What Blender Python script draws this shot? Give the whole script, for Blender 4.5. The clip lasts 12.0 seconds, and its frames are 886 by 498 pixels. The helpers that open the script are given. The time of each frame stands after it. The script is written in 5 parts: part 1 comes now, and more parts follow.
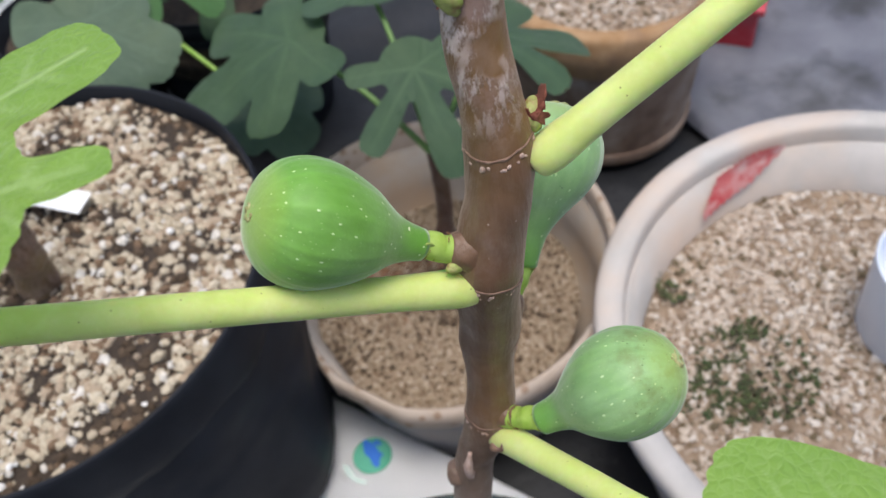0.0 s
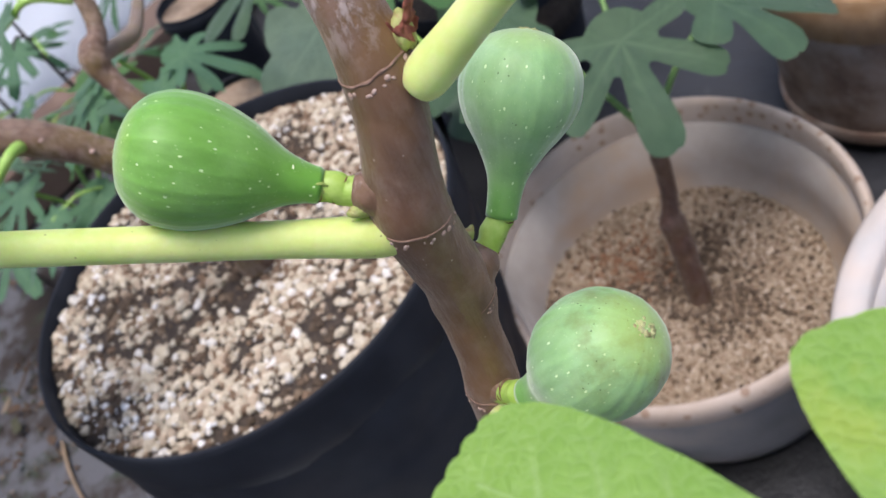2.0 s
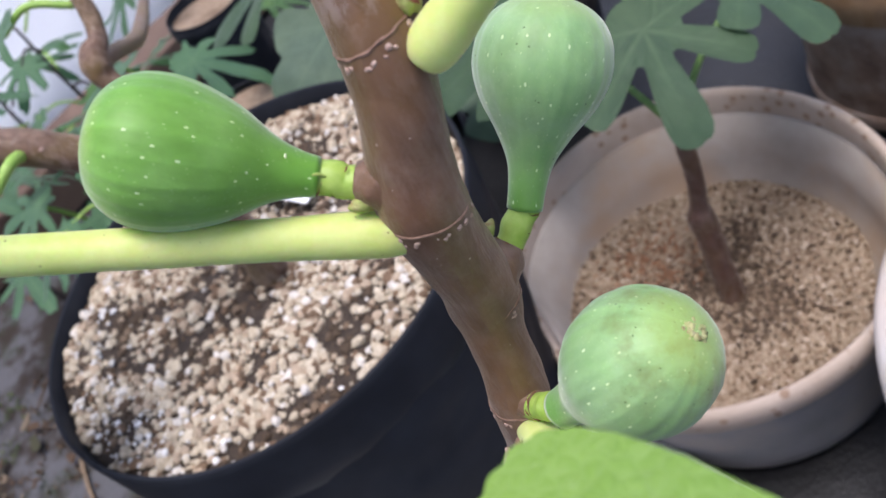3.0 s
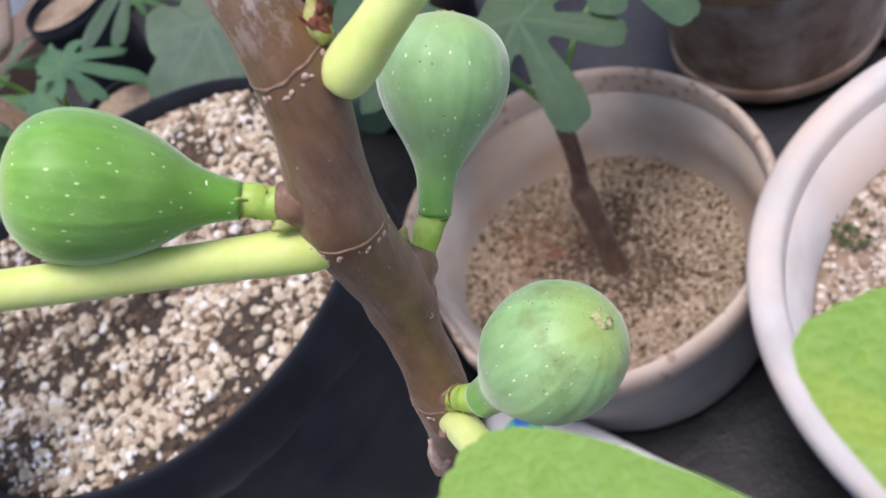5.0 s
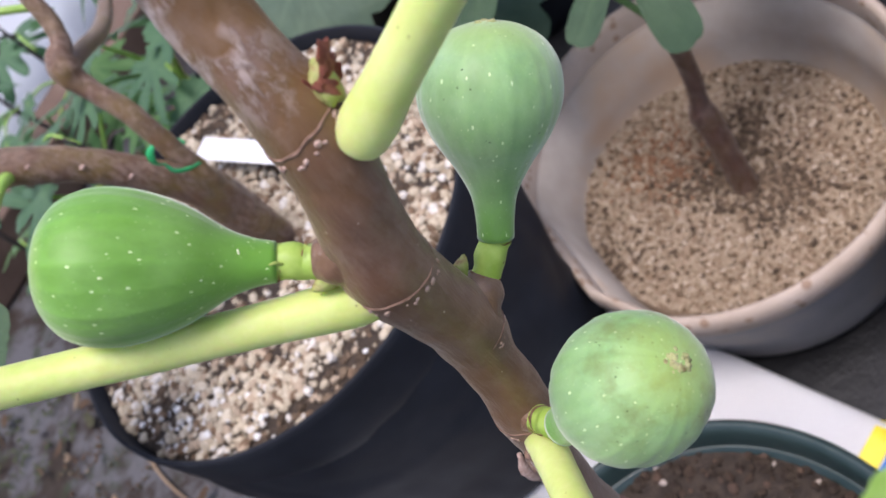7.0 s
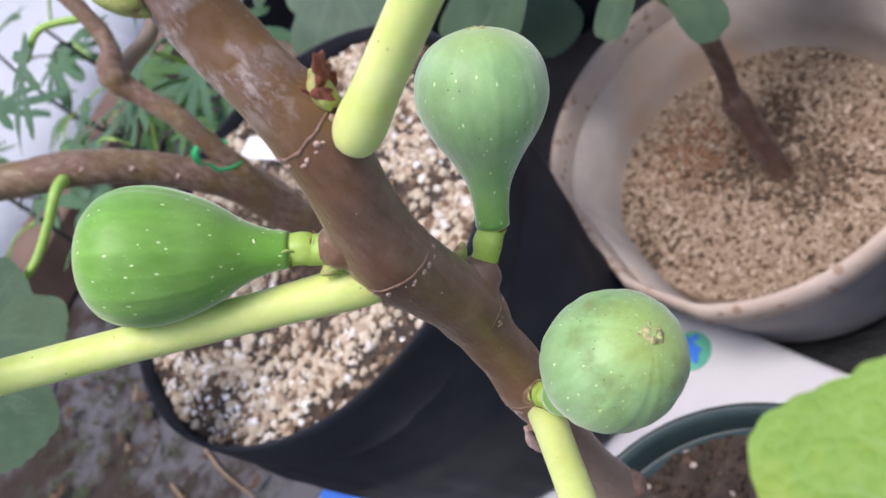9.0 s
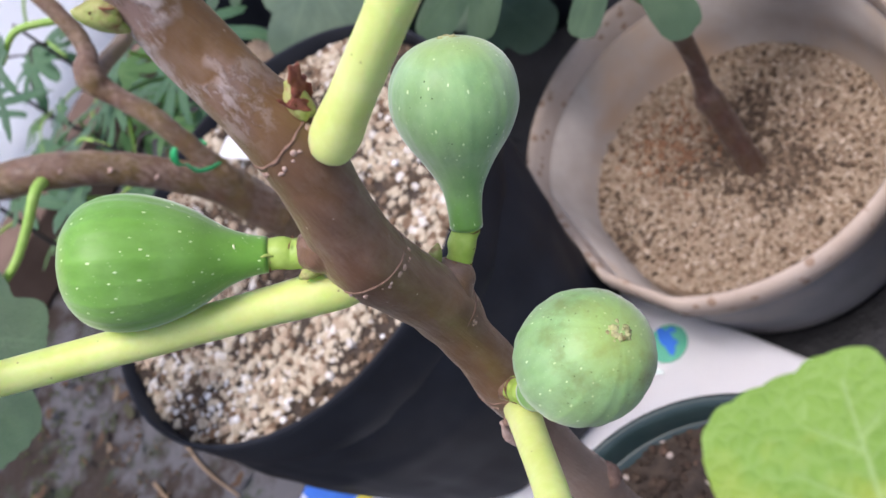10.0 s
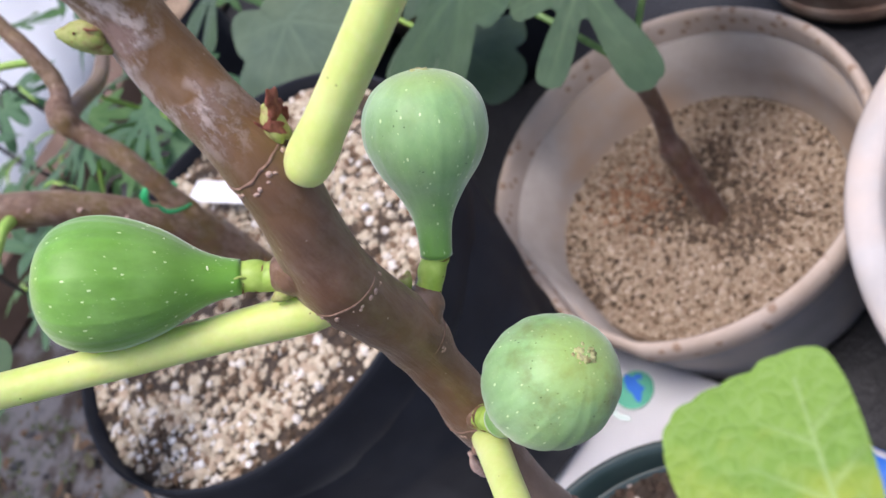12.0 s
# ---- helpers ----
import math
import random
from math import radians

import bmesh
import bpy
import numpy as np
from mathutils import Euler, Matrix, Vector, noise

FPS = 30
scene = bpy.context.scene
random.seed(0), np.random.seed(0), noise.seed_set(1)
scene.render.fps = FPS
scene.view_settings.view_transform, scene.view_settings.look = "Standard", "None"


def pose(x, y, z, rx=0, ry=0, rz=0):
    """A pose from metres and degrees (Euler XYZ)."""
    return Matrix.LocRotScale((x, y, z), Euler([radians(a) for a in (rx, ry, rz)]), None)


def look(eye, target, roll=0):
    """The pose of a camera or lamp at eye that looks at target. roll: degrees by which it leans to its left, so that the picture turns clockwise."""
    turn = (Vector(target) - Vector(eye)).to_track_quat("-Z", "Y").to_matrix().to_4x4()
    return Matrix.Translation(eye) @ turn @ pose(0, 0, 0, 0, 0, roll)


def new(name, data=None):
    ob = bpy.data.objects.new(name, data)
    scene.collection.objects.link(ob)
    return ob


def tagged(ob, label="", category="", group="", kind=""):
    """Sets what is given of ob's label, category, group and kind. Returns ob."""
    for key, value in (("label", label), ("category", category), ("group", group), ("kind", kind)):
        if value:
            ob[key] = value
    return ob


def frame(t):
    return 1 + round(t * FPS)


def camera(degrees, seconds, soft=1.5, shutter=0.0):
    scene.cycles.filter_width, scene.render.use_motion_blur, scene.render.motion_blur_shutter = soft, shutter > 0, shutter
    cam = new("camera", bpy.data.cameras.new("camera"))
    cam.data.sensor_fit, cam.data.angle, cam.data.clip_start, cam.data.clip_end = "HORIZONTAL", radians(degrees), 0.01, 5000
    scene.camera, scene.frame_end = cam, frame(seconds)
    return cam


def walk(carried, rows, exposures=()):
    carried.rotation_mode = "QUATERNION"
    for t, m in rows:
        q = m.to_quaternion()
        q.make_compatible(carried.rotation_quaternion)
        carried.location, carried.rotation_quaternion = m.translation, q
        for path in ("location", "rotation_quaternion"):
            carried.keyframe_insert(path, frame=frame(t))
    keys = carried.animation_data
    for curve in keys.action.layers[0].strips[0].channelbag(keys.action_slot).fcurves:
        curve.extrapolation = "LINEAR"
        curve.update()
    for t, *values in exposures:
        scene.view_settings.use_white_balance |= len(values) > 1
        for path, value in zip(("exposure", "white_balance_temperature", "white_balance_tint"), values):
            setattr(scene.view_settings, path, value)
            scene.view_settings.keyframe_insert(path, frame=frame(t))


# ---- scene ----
from mathutils.bvhtree import BVHTree

cam = camera(52.33, 12.0, soft=1.5)
cam.data.dof.use_dof = True
cam.data.dof.focus_distance = 0.185
cam.data.dof.aperture_fstop = 27.0

# seconds, place in metres, turn in degrees
PATH = [
    (0, -0.0797, -0.0924, 0.6360, 39.01, 4.90, -39.73),
    (0.5, -0.0633, -0.1115, 0.6313, 39.78, 5.97, -37.63),
    (1, -0.0202, -0.1246, 0.6217, 40.14, 8.44, -34.59),
    (1.5, -0.0071, -0.1268, 0.6094, 41.76, 14.63, -30.49),
    (2, -0.0126, -0.1309, 0.5952, 42.49, 20.72, -25.14),
    (2.5, -0.0024, -0.1232, 0.5826, 42.49, 25.06, -24.39),
    (2.7, -0.0054, -0.1186, 0.5789, 42.59, 24.06, -24.66),
    (4.3, -0.0285, -0.1126, 0.5929, 42.13, 19.85, -31.20),
    (4.5, -0.0292, -0.1091, 0.5966, 41.39, 17.95, -32.89),
    (5, -0.0145, -0.1173, 0.5902, 38.66, 19.73, -33.68),
    (5.5, -0.0146, -0.1190, 0.5898, 37.59, 25.27, -30.27),
    (6, -0.0133, -0.1123, 0.5853, 37.19, 27.45, -28.82),
    (6.5, -0.0084, -0.1080, 0.5822, 35.00, 28.02, -30.80),
    (7, 0.0127, -0.1029, 0.5880, 33.16, 29.36, -32.14),
    (7.2, 0.0116, -0.1081, 0.5923, 33.81, 29.51, -32.62),
    (8.8, 0.0198, -0.1185, 0.5940, 33.88, 32.65, -30.86),
    (9, 0.0205, -0.1194, 0.5937, 33.41, 32.66, -30.90),
    (9.5, 0.0194, -0.1217, 0.5958, 32.74, 32.32, -31.46),
    (10, 0.0229, -0.1228, 0.5976, 32.26, 32.01, -32.39),
    (10.5, 0.0157, -0.1227, 0.5955, 32.93, 31.13, -32.96),
    (11, 0.0058, -0.1253, 0.6033, 34.37, 29.86, -33.24),
    (11.5, 0.0059, -0.1252, 0.6033, 34.90, 29.41, -33.61),
    (12, 0.0191, -0.1286, 0.5981, 35.23, 30.09, -33.23),
]
# the hand's small sways between those rows
SWAY = [
    (0.2, -0.0765, -0.1001, 0.6301, 39.81, 4.57, -38.46),
    (0.7, -0.0509, -0.1193, 0.6226, 40.67, 6.25, -36.62),
    (1.2, -0.0158, -0.1260, 0.6185, 41.18, 10.03, -33.63),
    (1.8, -0.0188, -0.1329, 0.6002, 43.04, 18.35, -27.49),
    (2.2, -0.0063, -0.1271, 0.5886, 42.94, 22.22, -24.21),
    (4.7, -0.0273, -0.1103, 0.5941, 40.91, 16.40, -33.88),
    (5.2, -0.0176, -0.1178, 0.5862, 38.33, 22.54, -31.36),
    (6.8, 0.0076, -0.1027, 0.5856, 33.25, 28.34, -30.35),
]
ROWS = [(t, pose(x, y, z, rx, ry, rz)) for t, x, y, z, rx, ry, rz in PATH + SWAY]
walk(cam, sorted(ROWS, key=lambda row: row[0]), [(0, 0.41, 6600, 10), (0.8, 0.5, 6600, 10), (2.4, 0.68, 6350, 17), (8, 0.68, 6450, 20), (12, 0.7, 6450, 20)])

# ---------------------------------------------------------------- light
world = bpy.data.worlds.new("sky")
world.use_nodes = True
scene.world = world
wn = world.node_tree
sky = wn.nodes.new("ShaderNodeTexSky")
sky.sky_type = "NISHITA"
sky.sun_disc = False
sky.sun_elevation = radians(84)
sky.sun_rotation = radians(205)
sky.dust_density = 3.0
wn.nodes["Background"].inputs["Strength"].default_value = 0.142
wn.links.new(sky.outputs["Color"], wn.nodes["Background"].inputs["Color"])
sun = new("sun", bpy.data.lights.new("sun", "SUN"))
sun.data.energy = 2.1
sun.data.angle = radians(24)
sun.data.color = (1.0, 0.985, 0.96)
sun.matrix_world = look((-0.1, -0.24, 2.6), (0, 0, 0))
scene.view_settings.exposure = 0.72


# ---------------------------------------------------------------- materials
class Nodes:
    """A small wrapper to write node materials in few lines."""

    def __init__(self, name):
        self.mat = bpy.data.materials.new(name)
        self.mat.use_nodes = True
        self.t = self.mat.node_tree
        self.bsdf = self.t.nodes["Principled BSDF"]
        self.out = self.t.nodes["Material Output"]
        self.coord = self.t.nodes.new("ShaderNodeTexCoord").outputs["Object"]

    def link(self, a, b):
        self.t.links.new(a, b)

    def node(self, kind, **props):
        n = self.t.nodes.new(kind)
        for key, value in props.items():
            if key == "op":
                n.operation = value
            elif key == "blend":
                n.blend_type = value
            elif key == "data":
                n.data_type = value
            elif key == "attribute":
                n.attribute_name = value
            elif key == "feature":
                n.feature = value
        return n

    def stretched(self, sx, sy, sz):
        n = self.node("ShaderNodeMapping")
        n.inputs["Scale"].default_value = (sx, sy, sz)
        self.link(self.coord, n.inputs["Vector"])
        return n.outputs["Vector"]

    def noise(self, scale, detail=4.0, rough=0.55, vec=None, distort=0.0):
        n = self.node("ShaderNodeTexNoise")
        n.inputs["Scale"].default_value = scale
        n.inputs["Detail"].default_value = detail
        n.inputs["Roughness"].default_value = rough
        n.inputs["Distortion"].default_value = distort
        self.link(vec or self.coord, n.inputs["Vector"])
        return n.outputs["Fac"]

    def cells(self, scale, vec=None, output="Distance"):
        n = self.node("ShaderNodeTexVoronoi")
        n.inputs["Scale"].default_value = scale
        self.link(vec or self.coord, n.inputs["Vector"])
        return n.outputs[output]

    def attr(self, name):
        return self.node("ShaderNodeAttribute", attribute=name).outputs["Fac"]

    def math(self, op, a, b=0.0):
        n = self.node("ShaderNodeMath", op=op)
        for i, v in enumerate((a, b)):
            if isinstance(v, (int, float)):
                n.inputs[i].default_value = v
            else:
                self.link(v, n.inputs[i])
        return n.outputs[0]

    def span(self, value, lo, hi):
        """0 at lo, 1 at hi, clamped."""
        n = self.node("ShaderNodeMapRange")
        n.inputs["From Min"].default_value, n.inputs["From Max"].default_value = lo, hi
        self.link(value, n.inputs["Value"])
        return n.outputs["Result"]

    def mix(self, fac, a, b, blend="MIX"):
        n = self.node("ShaderNodeMix", data="RGBA", blend=blend)
        for sock, v in ((n.inputs["Factor"], fac), (n.inputs["A"], a), (n.inputs["B"], b)):
            if isinstance(v, (int, float)):
                sock.default_value = v
            elif isinstance(v, tuple):
                sock.default_value = (*v, 1)
            else:
                self.link(v, sock)
        return n.outputs["Result"]

    def color(self, c):
        if isinstance(c, tuple):
            self.bsdf.inputs["Base Color"].default_value = (*c, 1)
        else:
            self.link(c, self.bsdf.inputs["Base Color"])
        return self

    def set(self, **values):
        for key, v in values.items():
            sock = self.bsdf.inputs[key.replace("_", " ")]
            if isinstance(v, (int, float, tuple)):
                sock.default_value = v
            else:
                self.link(v, sock)
        return self

    def bump(self, height, strength=0.3, distance=0.001):
        n = self.node("ShaderNodeBump")
        n.inputs["Strength"].default_value = strength
        n.inputs["Distance"].default_value = distance
        self.link(height, n.inputs["Height"])
        self.link(n.outputs["Normal"], self.bsdf.inputs["Normal"])
        return self


def two_tone(name, a, b, scale, rough=0.7, fine=None, bump=0.3, dist=0.001, c=None, big=None, gloss=0.5):
    """A mottled surface: a and b by noise, c in large stains, and a fine relief."""
    n = Nodes(name)
    col = n.mix(n.span(n.noise(scale, 6), 0.35, 0.65), a, b)
    if c:
        col = n.mix(n.span(n.noise(big or scale / 5, 4, 0.6), 0.48, 0.7), col, c)
    n.color(col).set(Roughness=rough, Specular_IOR_Level=gloss).bump(n.noise(fine or scale * 6, 5), bump, dist)
    return n.mat


def fruit_material(name, low, high, bloom, dark_specks, fuzz=0.2, blotch=0.85):
    n = Nodes(name)
    ribs = n.attr("rib")
    col = n.mix(n.span(n.noise(120, 4), 0.3, 0.7), low, high)
    col = n.mix(n.math("MULTIPLY", ribs, 0.22), col, tuple(1.35 * v for v in high))
    col = n.mix(n.math("MULTIPLY", n.span(n.noise(55, 3), 0.4, 0.75), 0.55), col, bloom)
    col = n.mix(n.math("MULTIPLY", n.attr("neck"), 0.85), col, (0.12, 0.31, 0.035))
    col = n.mix(n.math("MULTIPLY", n.span(n.noise(310, 5, 0.65, n.stretched(1, 1, 0.5)), 0.45, 0.75), 0.3), col, tuple(0.55 * v for v in low))
    flecks = n.stretched(1, 1, 0.5)
    seen = n.math("GREATER_THAN", n.cells(640, flecks, "Color"), 0.4)
    speck = n.math("MULTIPLY", n.math("LESS_THAN", n.cells(640, flecks), n.math("ADD", 0.09, n.math("MULTIPLY", n.span(n.cells(640, flecks, "Color"), 0.25, 0.8), 0.06))), seen)
    col = n.mix(n.math("MULTIPLY", speck, 0.62), col, (0.72, 0.85, 0.5))
    tiny = n.math("LESS_THAN", n.cells(1150, flecks), 0.13)
    col = n.mix(n.math("MULTIPLY", tiny, 0.16), col, (0.6, 0.75, 0.42))
    if dark_specks:
        dots = n.math("MULTIPLY", n.math("LESS_THAN", n.cells(620), 0.12), n.math("GREATER_THAN", n.noise(90, 2), 0.56))
        col = n.mix(n.math("MULTIPLY", dots, 0.8), col, (0.03, 0.06, 0.02))
        stain = n.math("MULTIPLY", n.span(n.noise(95, 5, 0.65), 0.49, 0.67), n.math("ADD", 0.1, n.math("MULTIPLY", n.attr("tip"), blotch)))
        col = n.mix(stain, col, (0.14, 0.17, 0.045))
    col = n.mix(n.math("MULTIPLY", n.span(n.attr("tip"), 0.72, 0.95), 0.5), col, (0.32, 0.42, 0.1))
    n.color(col).set(Roughness=0.5, Specular_IOR_Level=0.35, Subsurface_Weight=0.15, Subsurface_Radius=(0.004, 0.006, 0.001), Subsurface_Scale=0.4, Sheen_Weight=fuzz, Sheen_Roughness=0.4)
    n.bump(n.math("ADD", n.noise(900, 3), n.math("MULTIPLY", speck, 0.8)), 0.18, 0.0004)
    return n.mat


def leaf_material(name, a, b, vein, under, edge=None, rough=0.5, glow_share=0.42):
    n = Nodes(name)
    veins = n.attr("vein")
    col = n.mix(n.span(n.noise(60, 5), 0.3, 0.7), a, b)
    col = n.mix(n.math("MULTIPLY", n.span(n.noise(17, 3), 0.4, 0.7), 0.35), col, tuple(v * k for v, k in zip(b, (1.25, 1.08, 0.7))))
    # fine net of veinlets, two sizes
    net = n.node("ShaderNodeTexVoronoi", feature="DISTANCE_TO_EDGE")
    net.inputs["Scale"].default_value = 560
    warp = n.node("ShaderNodeVectorMath", op="ADD")
    shift = n.node("ShaderNodeTexNoise")
    shift.inputs["Scale"].default_value = 240
    small = n.node("ShaderNodeVectorMath", op="SCALE")
    small.inputs["Scale"].default_value = 0.0022
    n.link(n.coord, shift.inputs["Vector"])
    n.link(shift.outputs["Color"], small.inputs[0])
    n.link(n.coord, warp.inputs[0])
    n.link(small.outputs[0], warp.inputs[1])
    n.link(warp.outputs[0], net.inputs["Vector"])
    lines = n.span(net.outputs["Distance"], 0.11, 0.0)
    quilt = n.span(net.outputs["Distance"], 0.0, 0.35)
    col = n.mix(n.math("MULTIPLY", lines, 0.16), col, vein)
    if edge:
        patch = n.math("MULTIPLY", n.attr("rim"), n.span(n.noise(45, 4), 0.47, 0.6))
        col = n.mix(patch, col, edge)
    col = n.mix(n.math("MULTIPLY", veins, 0.8), col, vein)
    n.color(col).set(Roughness=rough, Specular_IOR_Level=0.3, Sheen_Weight=0.2, Sheen_Roughness=0.4)
    n.bump(n.math("SUBTRACT", n.math("MULTIPLY", quilt, 0.8), n.math("MULTIPLY", veins, 1.2)), 0.45, 0.0007)
    glow = n.node("ShaderNodeBsdfTranslucent")
    n.link(n.mix(0.5, col, under), glow.inputs["Color"])
    mix = n.node("ShaderNodeMixShader")
    mix.inputs[0].default_value = glow_share
    n.link(n.bsdf.outputs[0], mix.inputs[1])
    n.link(glow.outputs[0], mix.inputs[2])
    n.link(mix.outputs[0], n.out.inputs["Surface"])
    return n.mat


def bark_material(name, dark, light, wax, wax_amount, olive, from_height=None):
    n = Nodes(name)
    along = n.stretched(1, 1, 0.16)
    col = n.mix(n.span(n.noise(420, 5, 0.6, along), 0.3, 0.7), dark, light)
    col = n.mix(n.math("MULTIPLY", n.span(n.noise(1500, 3, 0.6), 0.6, 0.8), 0.18), col, tuple(1.4 * v for v in light))
    young = n.math("MULTIPLY", n.span(n.noise(52, 4), 0.42, 0.6), 0.85)
    if from_height:
        split = n.node("ShaderNodeSeparateXYZ")
        n.link(n.coord, split.inputs[0])
        young = n.math("ADD", n.math("MULTIPLY", young, 0.3), n.math("MULTIPLY", n.span(split.outputs[2], from_height - 0.001, from_height + 0.006), 0.5))
    col = n.mix(young, col, olive)
    if from_height:
        # the oldest wood low down has gone grey
        col = n.mix(n.math("MULTIPLY", n.span(split.outputs[2], from_height - 0.105, from_height - 0.135), 0.65), col, (0.27, 0.195, 0.15))
    red = tuple(v * k for v, k in zip(light, (1.15, 0.8, 0.75)))
    col = n.mix(n.math("MULTIPLY", n.span(n.noise(75, 4), 0.5, 0.72), 0.18), col, red)
    # weathered waxy skin lifting off in patches with ragged edges
    patch = n.span(n.noise(60, 3), 0.36, 0.5)
    if from_height:
        patch = n.math("MULTIPLY", patch, n.math("ADD", 0.04, n.math("MULTIPLY", n.span(split.outputs[2], from_height + 0.003, from_height + 0.018), 0.96)))
        patch = n.math("MULTIPLY", patch, n.math("ADD", 0.3, n.math("MULTIPLY", n.span(split.outputs[0], 0.0095, 0.004), 0.7)))
        col = n.mix(n.math("MULTIPLY", patch, n.span(n.noise(150, 5, 0.65), 0.42, 0.58)), col, (0.27, 0.175, 0.145))
    flakes = n.math("MULTIPLY", n.span(n.noise(330, 7, 0.75, n.stretched(1, 1, 0.45)), 0.48, 0.56), patch)
    col = n.mix(n.math("MULTIPLY", flakes, wax_amount), col, wax)
    veil = n.math("MULTIPLY", n.span(n.noise(110, 5, 0.7), 0.5, 0.75), 0.16 * wax_amount)
    col = n.mix(veil, col, tuple(0.8 * v for v in wax))
    dots = n.math("LESS_THAN", n.cells(640), 0.15)
    col = n.mix(n.math("MULTIPLY", n.math("MULTIPLY", dots, n.math("GREATER_THAN", n.cells(640, output="Color"), 0.84)), 0.5), col, wax)
    n.color(col).set(Roughness=n.math("ADD", 0.36, n.math("MULTIPLY", flakes, 0.4)), Specular_IOR_Level=0.4, Sheen_Weight=0.15, Sheen_Roughness=0.35, Sheen_Tint=(1.0, 0.86, 0.72, 1))
    relief = n.math("ADD", n.noise(700, 6, 0.6, along), n.math("MULTIPLY", flakes, 0.9))
    n.bump(relief, 0.6, 0.0006)
    return n.mat


def petiole_material():
    n = Nodes("petiole_skin")
    col = n.mix(n.span(n.noise(90, 5), 0.35, 0.65), (0.51, 0.59, 0.17), (0.59, 0.655, 0.24))
    col = n.mix(n.math("MULTIPLY", n.span(n.noise(28, 3), 0.45, 0.7), 0.5), col, (0.44, 0.55, 0.1))
    col = n.mix(n.math("MULTIPLY", n.span(n.noise(420, 4, 0.6), 0.45, 0.7), 0.18), col, (0.7, 0.75, 0.38))
    specks = n.math("MULTIPLY", n.math("LESS_THAN", n.cells(520), 0.11), n.math("GREATER_THAN", n.cells(520, output="Color"), 0.72))
    col = n.mix(n.math("MULTIPLY", specks, 0.65), col, (0.16, 0.16, 0.04))
    n.color(col).set(Roughness=0.5, Specular_IOR_Level=0.4, Subsurface_Weight=0.6, Subsurface_Radius=(0.6, 1.0, 0.25), Subsurface_Scale=0.006, Sheen_Weight=0.12)
    n.bump(n.noise(900, 4), 0.15, 0.0004)
    return n.mat


def rim_material():
    """Beige plastic gone pinkish, with round brown soil spots dried on it."""
    n = Nodes("stained_beige_rim")
    col = n.mix(n.span(n.noise(26, 5), 0.35, 0.65), (0.35, 0.275, 0.215), (0.42, 0.345, 0.285))
    col = n.mix(n.math("MULTIPLY", n.span(n.noise(500, 3), 0.5, 0.7), 0.15), col, (0.25, 0.19, 0.14))
    ragged = n.math("ADD", n.cells(105), n.math("MULTIPLY", n.noise(420, 4), 0.22))
    spot = n.math("MULTIPLY", n.span(ragged, 0.46, 0.34), n.math("GREATER_THAN", n.cells(105, output="Color"), 0.38))
    col = n.mix(n.math("MULTIPLY", spot, 0.7), col, (0.2, 0.115, 0.065))
    n.color(col).set(Roughness=0.75, Specular_IOR_Level=0.4)
    n.bump(n.math("ADD", n.noise(500, 4), n.math("MULTIPLY", spot, 0.3)), 0.25, 0.0008)
    return n.mat


def grit_material(name, tints):
    """Loose grains, each of its own tint."""
    n = Nodes(name)
    ramp = n.node("ShaderNodeValToRGB")
    ramp.color_ramp.interpolation = "CONSTANT"
    while len(ramp.color_ramp.elements) < len(tints):
        ramp.color_ramp.elements.new(0.5)
    at = 0.0
    for el, (share, c) in zip(ramp.color_ramp.elements, tints):
        el.position, el.color = at, (*c, 1)
        at += share
    n.link(n.node("ShaderNodeNewGeometry").outputs["Random Per Island"], ramp.inputs[0])
    col = n.mix(n.span(n.noise(500, 4), 0.35, 0.7), ramp.outputs[0], n.mix(0.45, ramp.outputs[0], (0.1, 0.075, 0.05)))
    n.color(col).set(Roughness=0.9, Specular_IOR_Level=0.2).bump(n.noise(1500, 3), 0.4, 0.0006)
    return n.mat


M_FRUIT_A = fruit_material("fig_skin_bright", (0.105, 0.265, 0.03), (0.15, 0.345, 0.055), (0.25, 0.44, 0.15), False, 0.42)
M_FRUIT_B = fruit_material("fig_skin_bloom", (0.19, 0.355, 0.14), (0.26, 0.44, 0.19), (0.43, 0.57, 0.38), True, 0.5, 0.1)
M_FRUIT_C = fruit_material("fig_skin_stained", (0.165, 0.32, 0.11), (0.22, 0.4, 0.15), (0.37, 0.52, 0.31), True, 0.35)
M_STALK = two_tone("fruit_stalk", (0.25, 0.4, 0.05), (0.34, 0.47, 0.1), 300, 0.5, bump=0.15, dist=0.0004, c=(0.2, 0.3, 0.03))
M_BRACT = two_tone("drying_bract", (0.2, 0.3, 0.04), (0.3, 0.38, 0.09), 500, 0.7, c=(0.16, 0.08, 0.03), big=420)
M_CRACK = two_tone("dry_scale", (0.11, 0.05, 0.02), (0.2, 0.1, 0.04), 600, 0.8)
M_EYE = two_tone("fruit_eye", (0.32, 0.36, 0.13), (0.45, 0.42, 0.22), 900, 0.7, c=(0.18, 0.12, 0.05), big=600)
M_STEM = bark_material("stem_bark", (0.108, 0.059, 0.037), (0.148, 0.085, 0.055), (0.6, 0.49, 0.45), 0.9, (0.21, 0.108, 0.036), 0.512)
M_WOOD = bark_material("branch_bark", (0.1, 0.055, 0.035), (0.17, 0.1, 0.062), (0.35, 0.25, 0.2), 0.4, (0.15, 0.1, 0.035))
M_DARKWOOD = bark_material("dark_cutting_bark", (0.045, 0.022, 0.015), (0.085, 0.043, 0.03), (0.3, 0.22, 0.18), 0.15, (0.085, 0.048, 0.026))
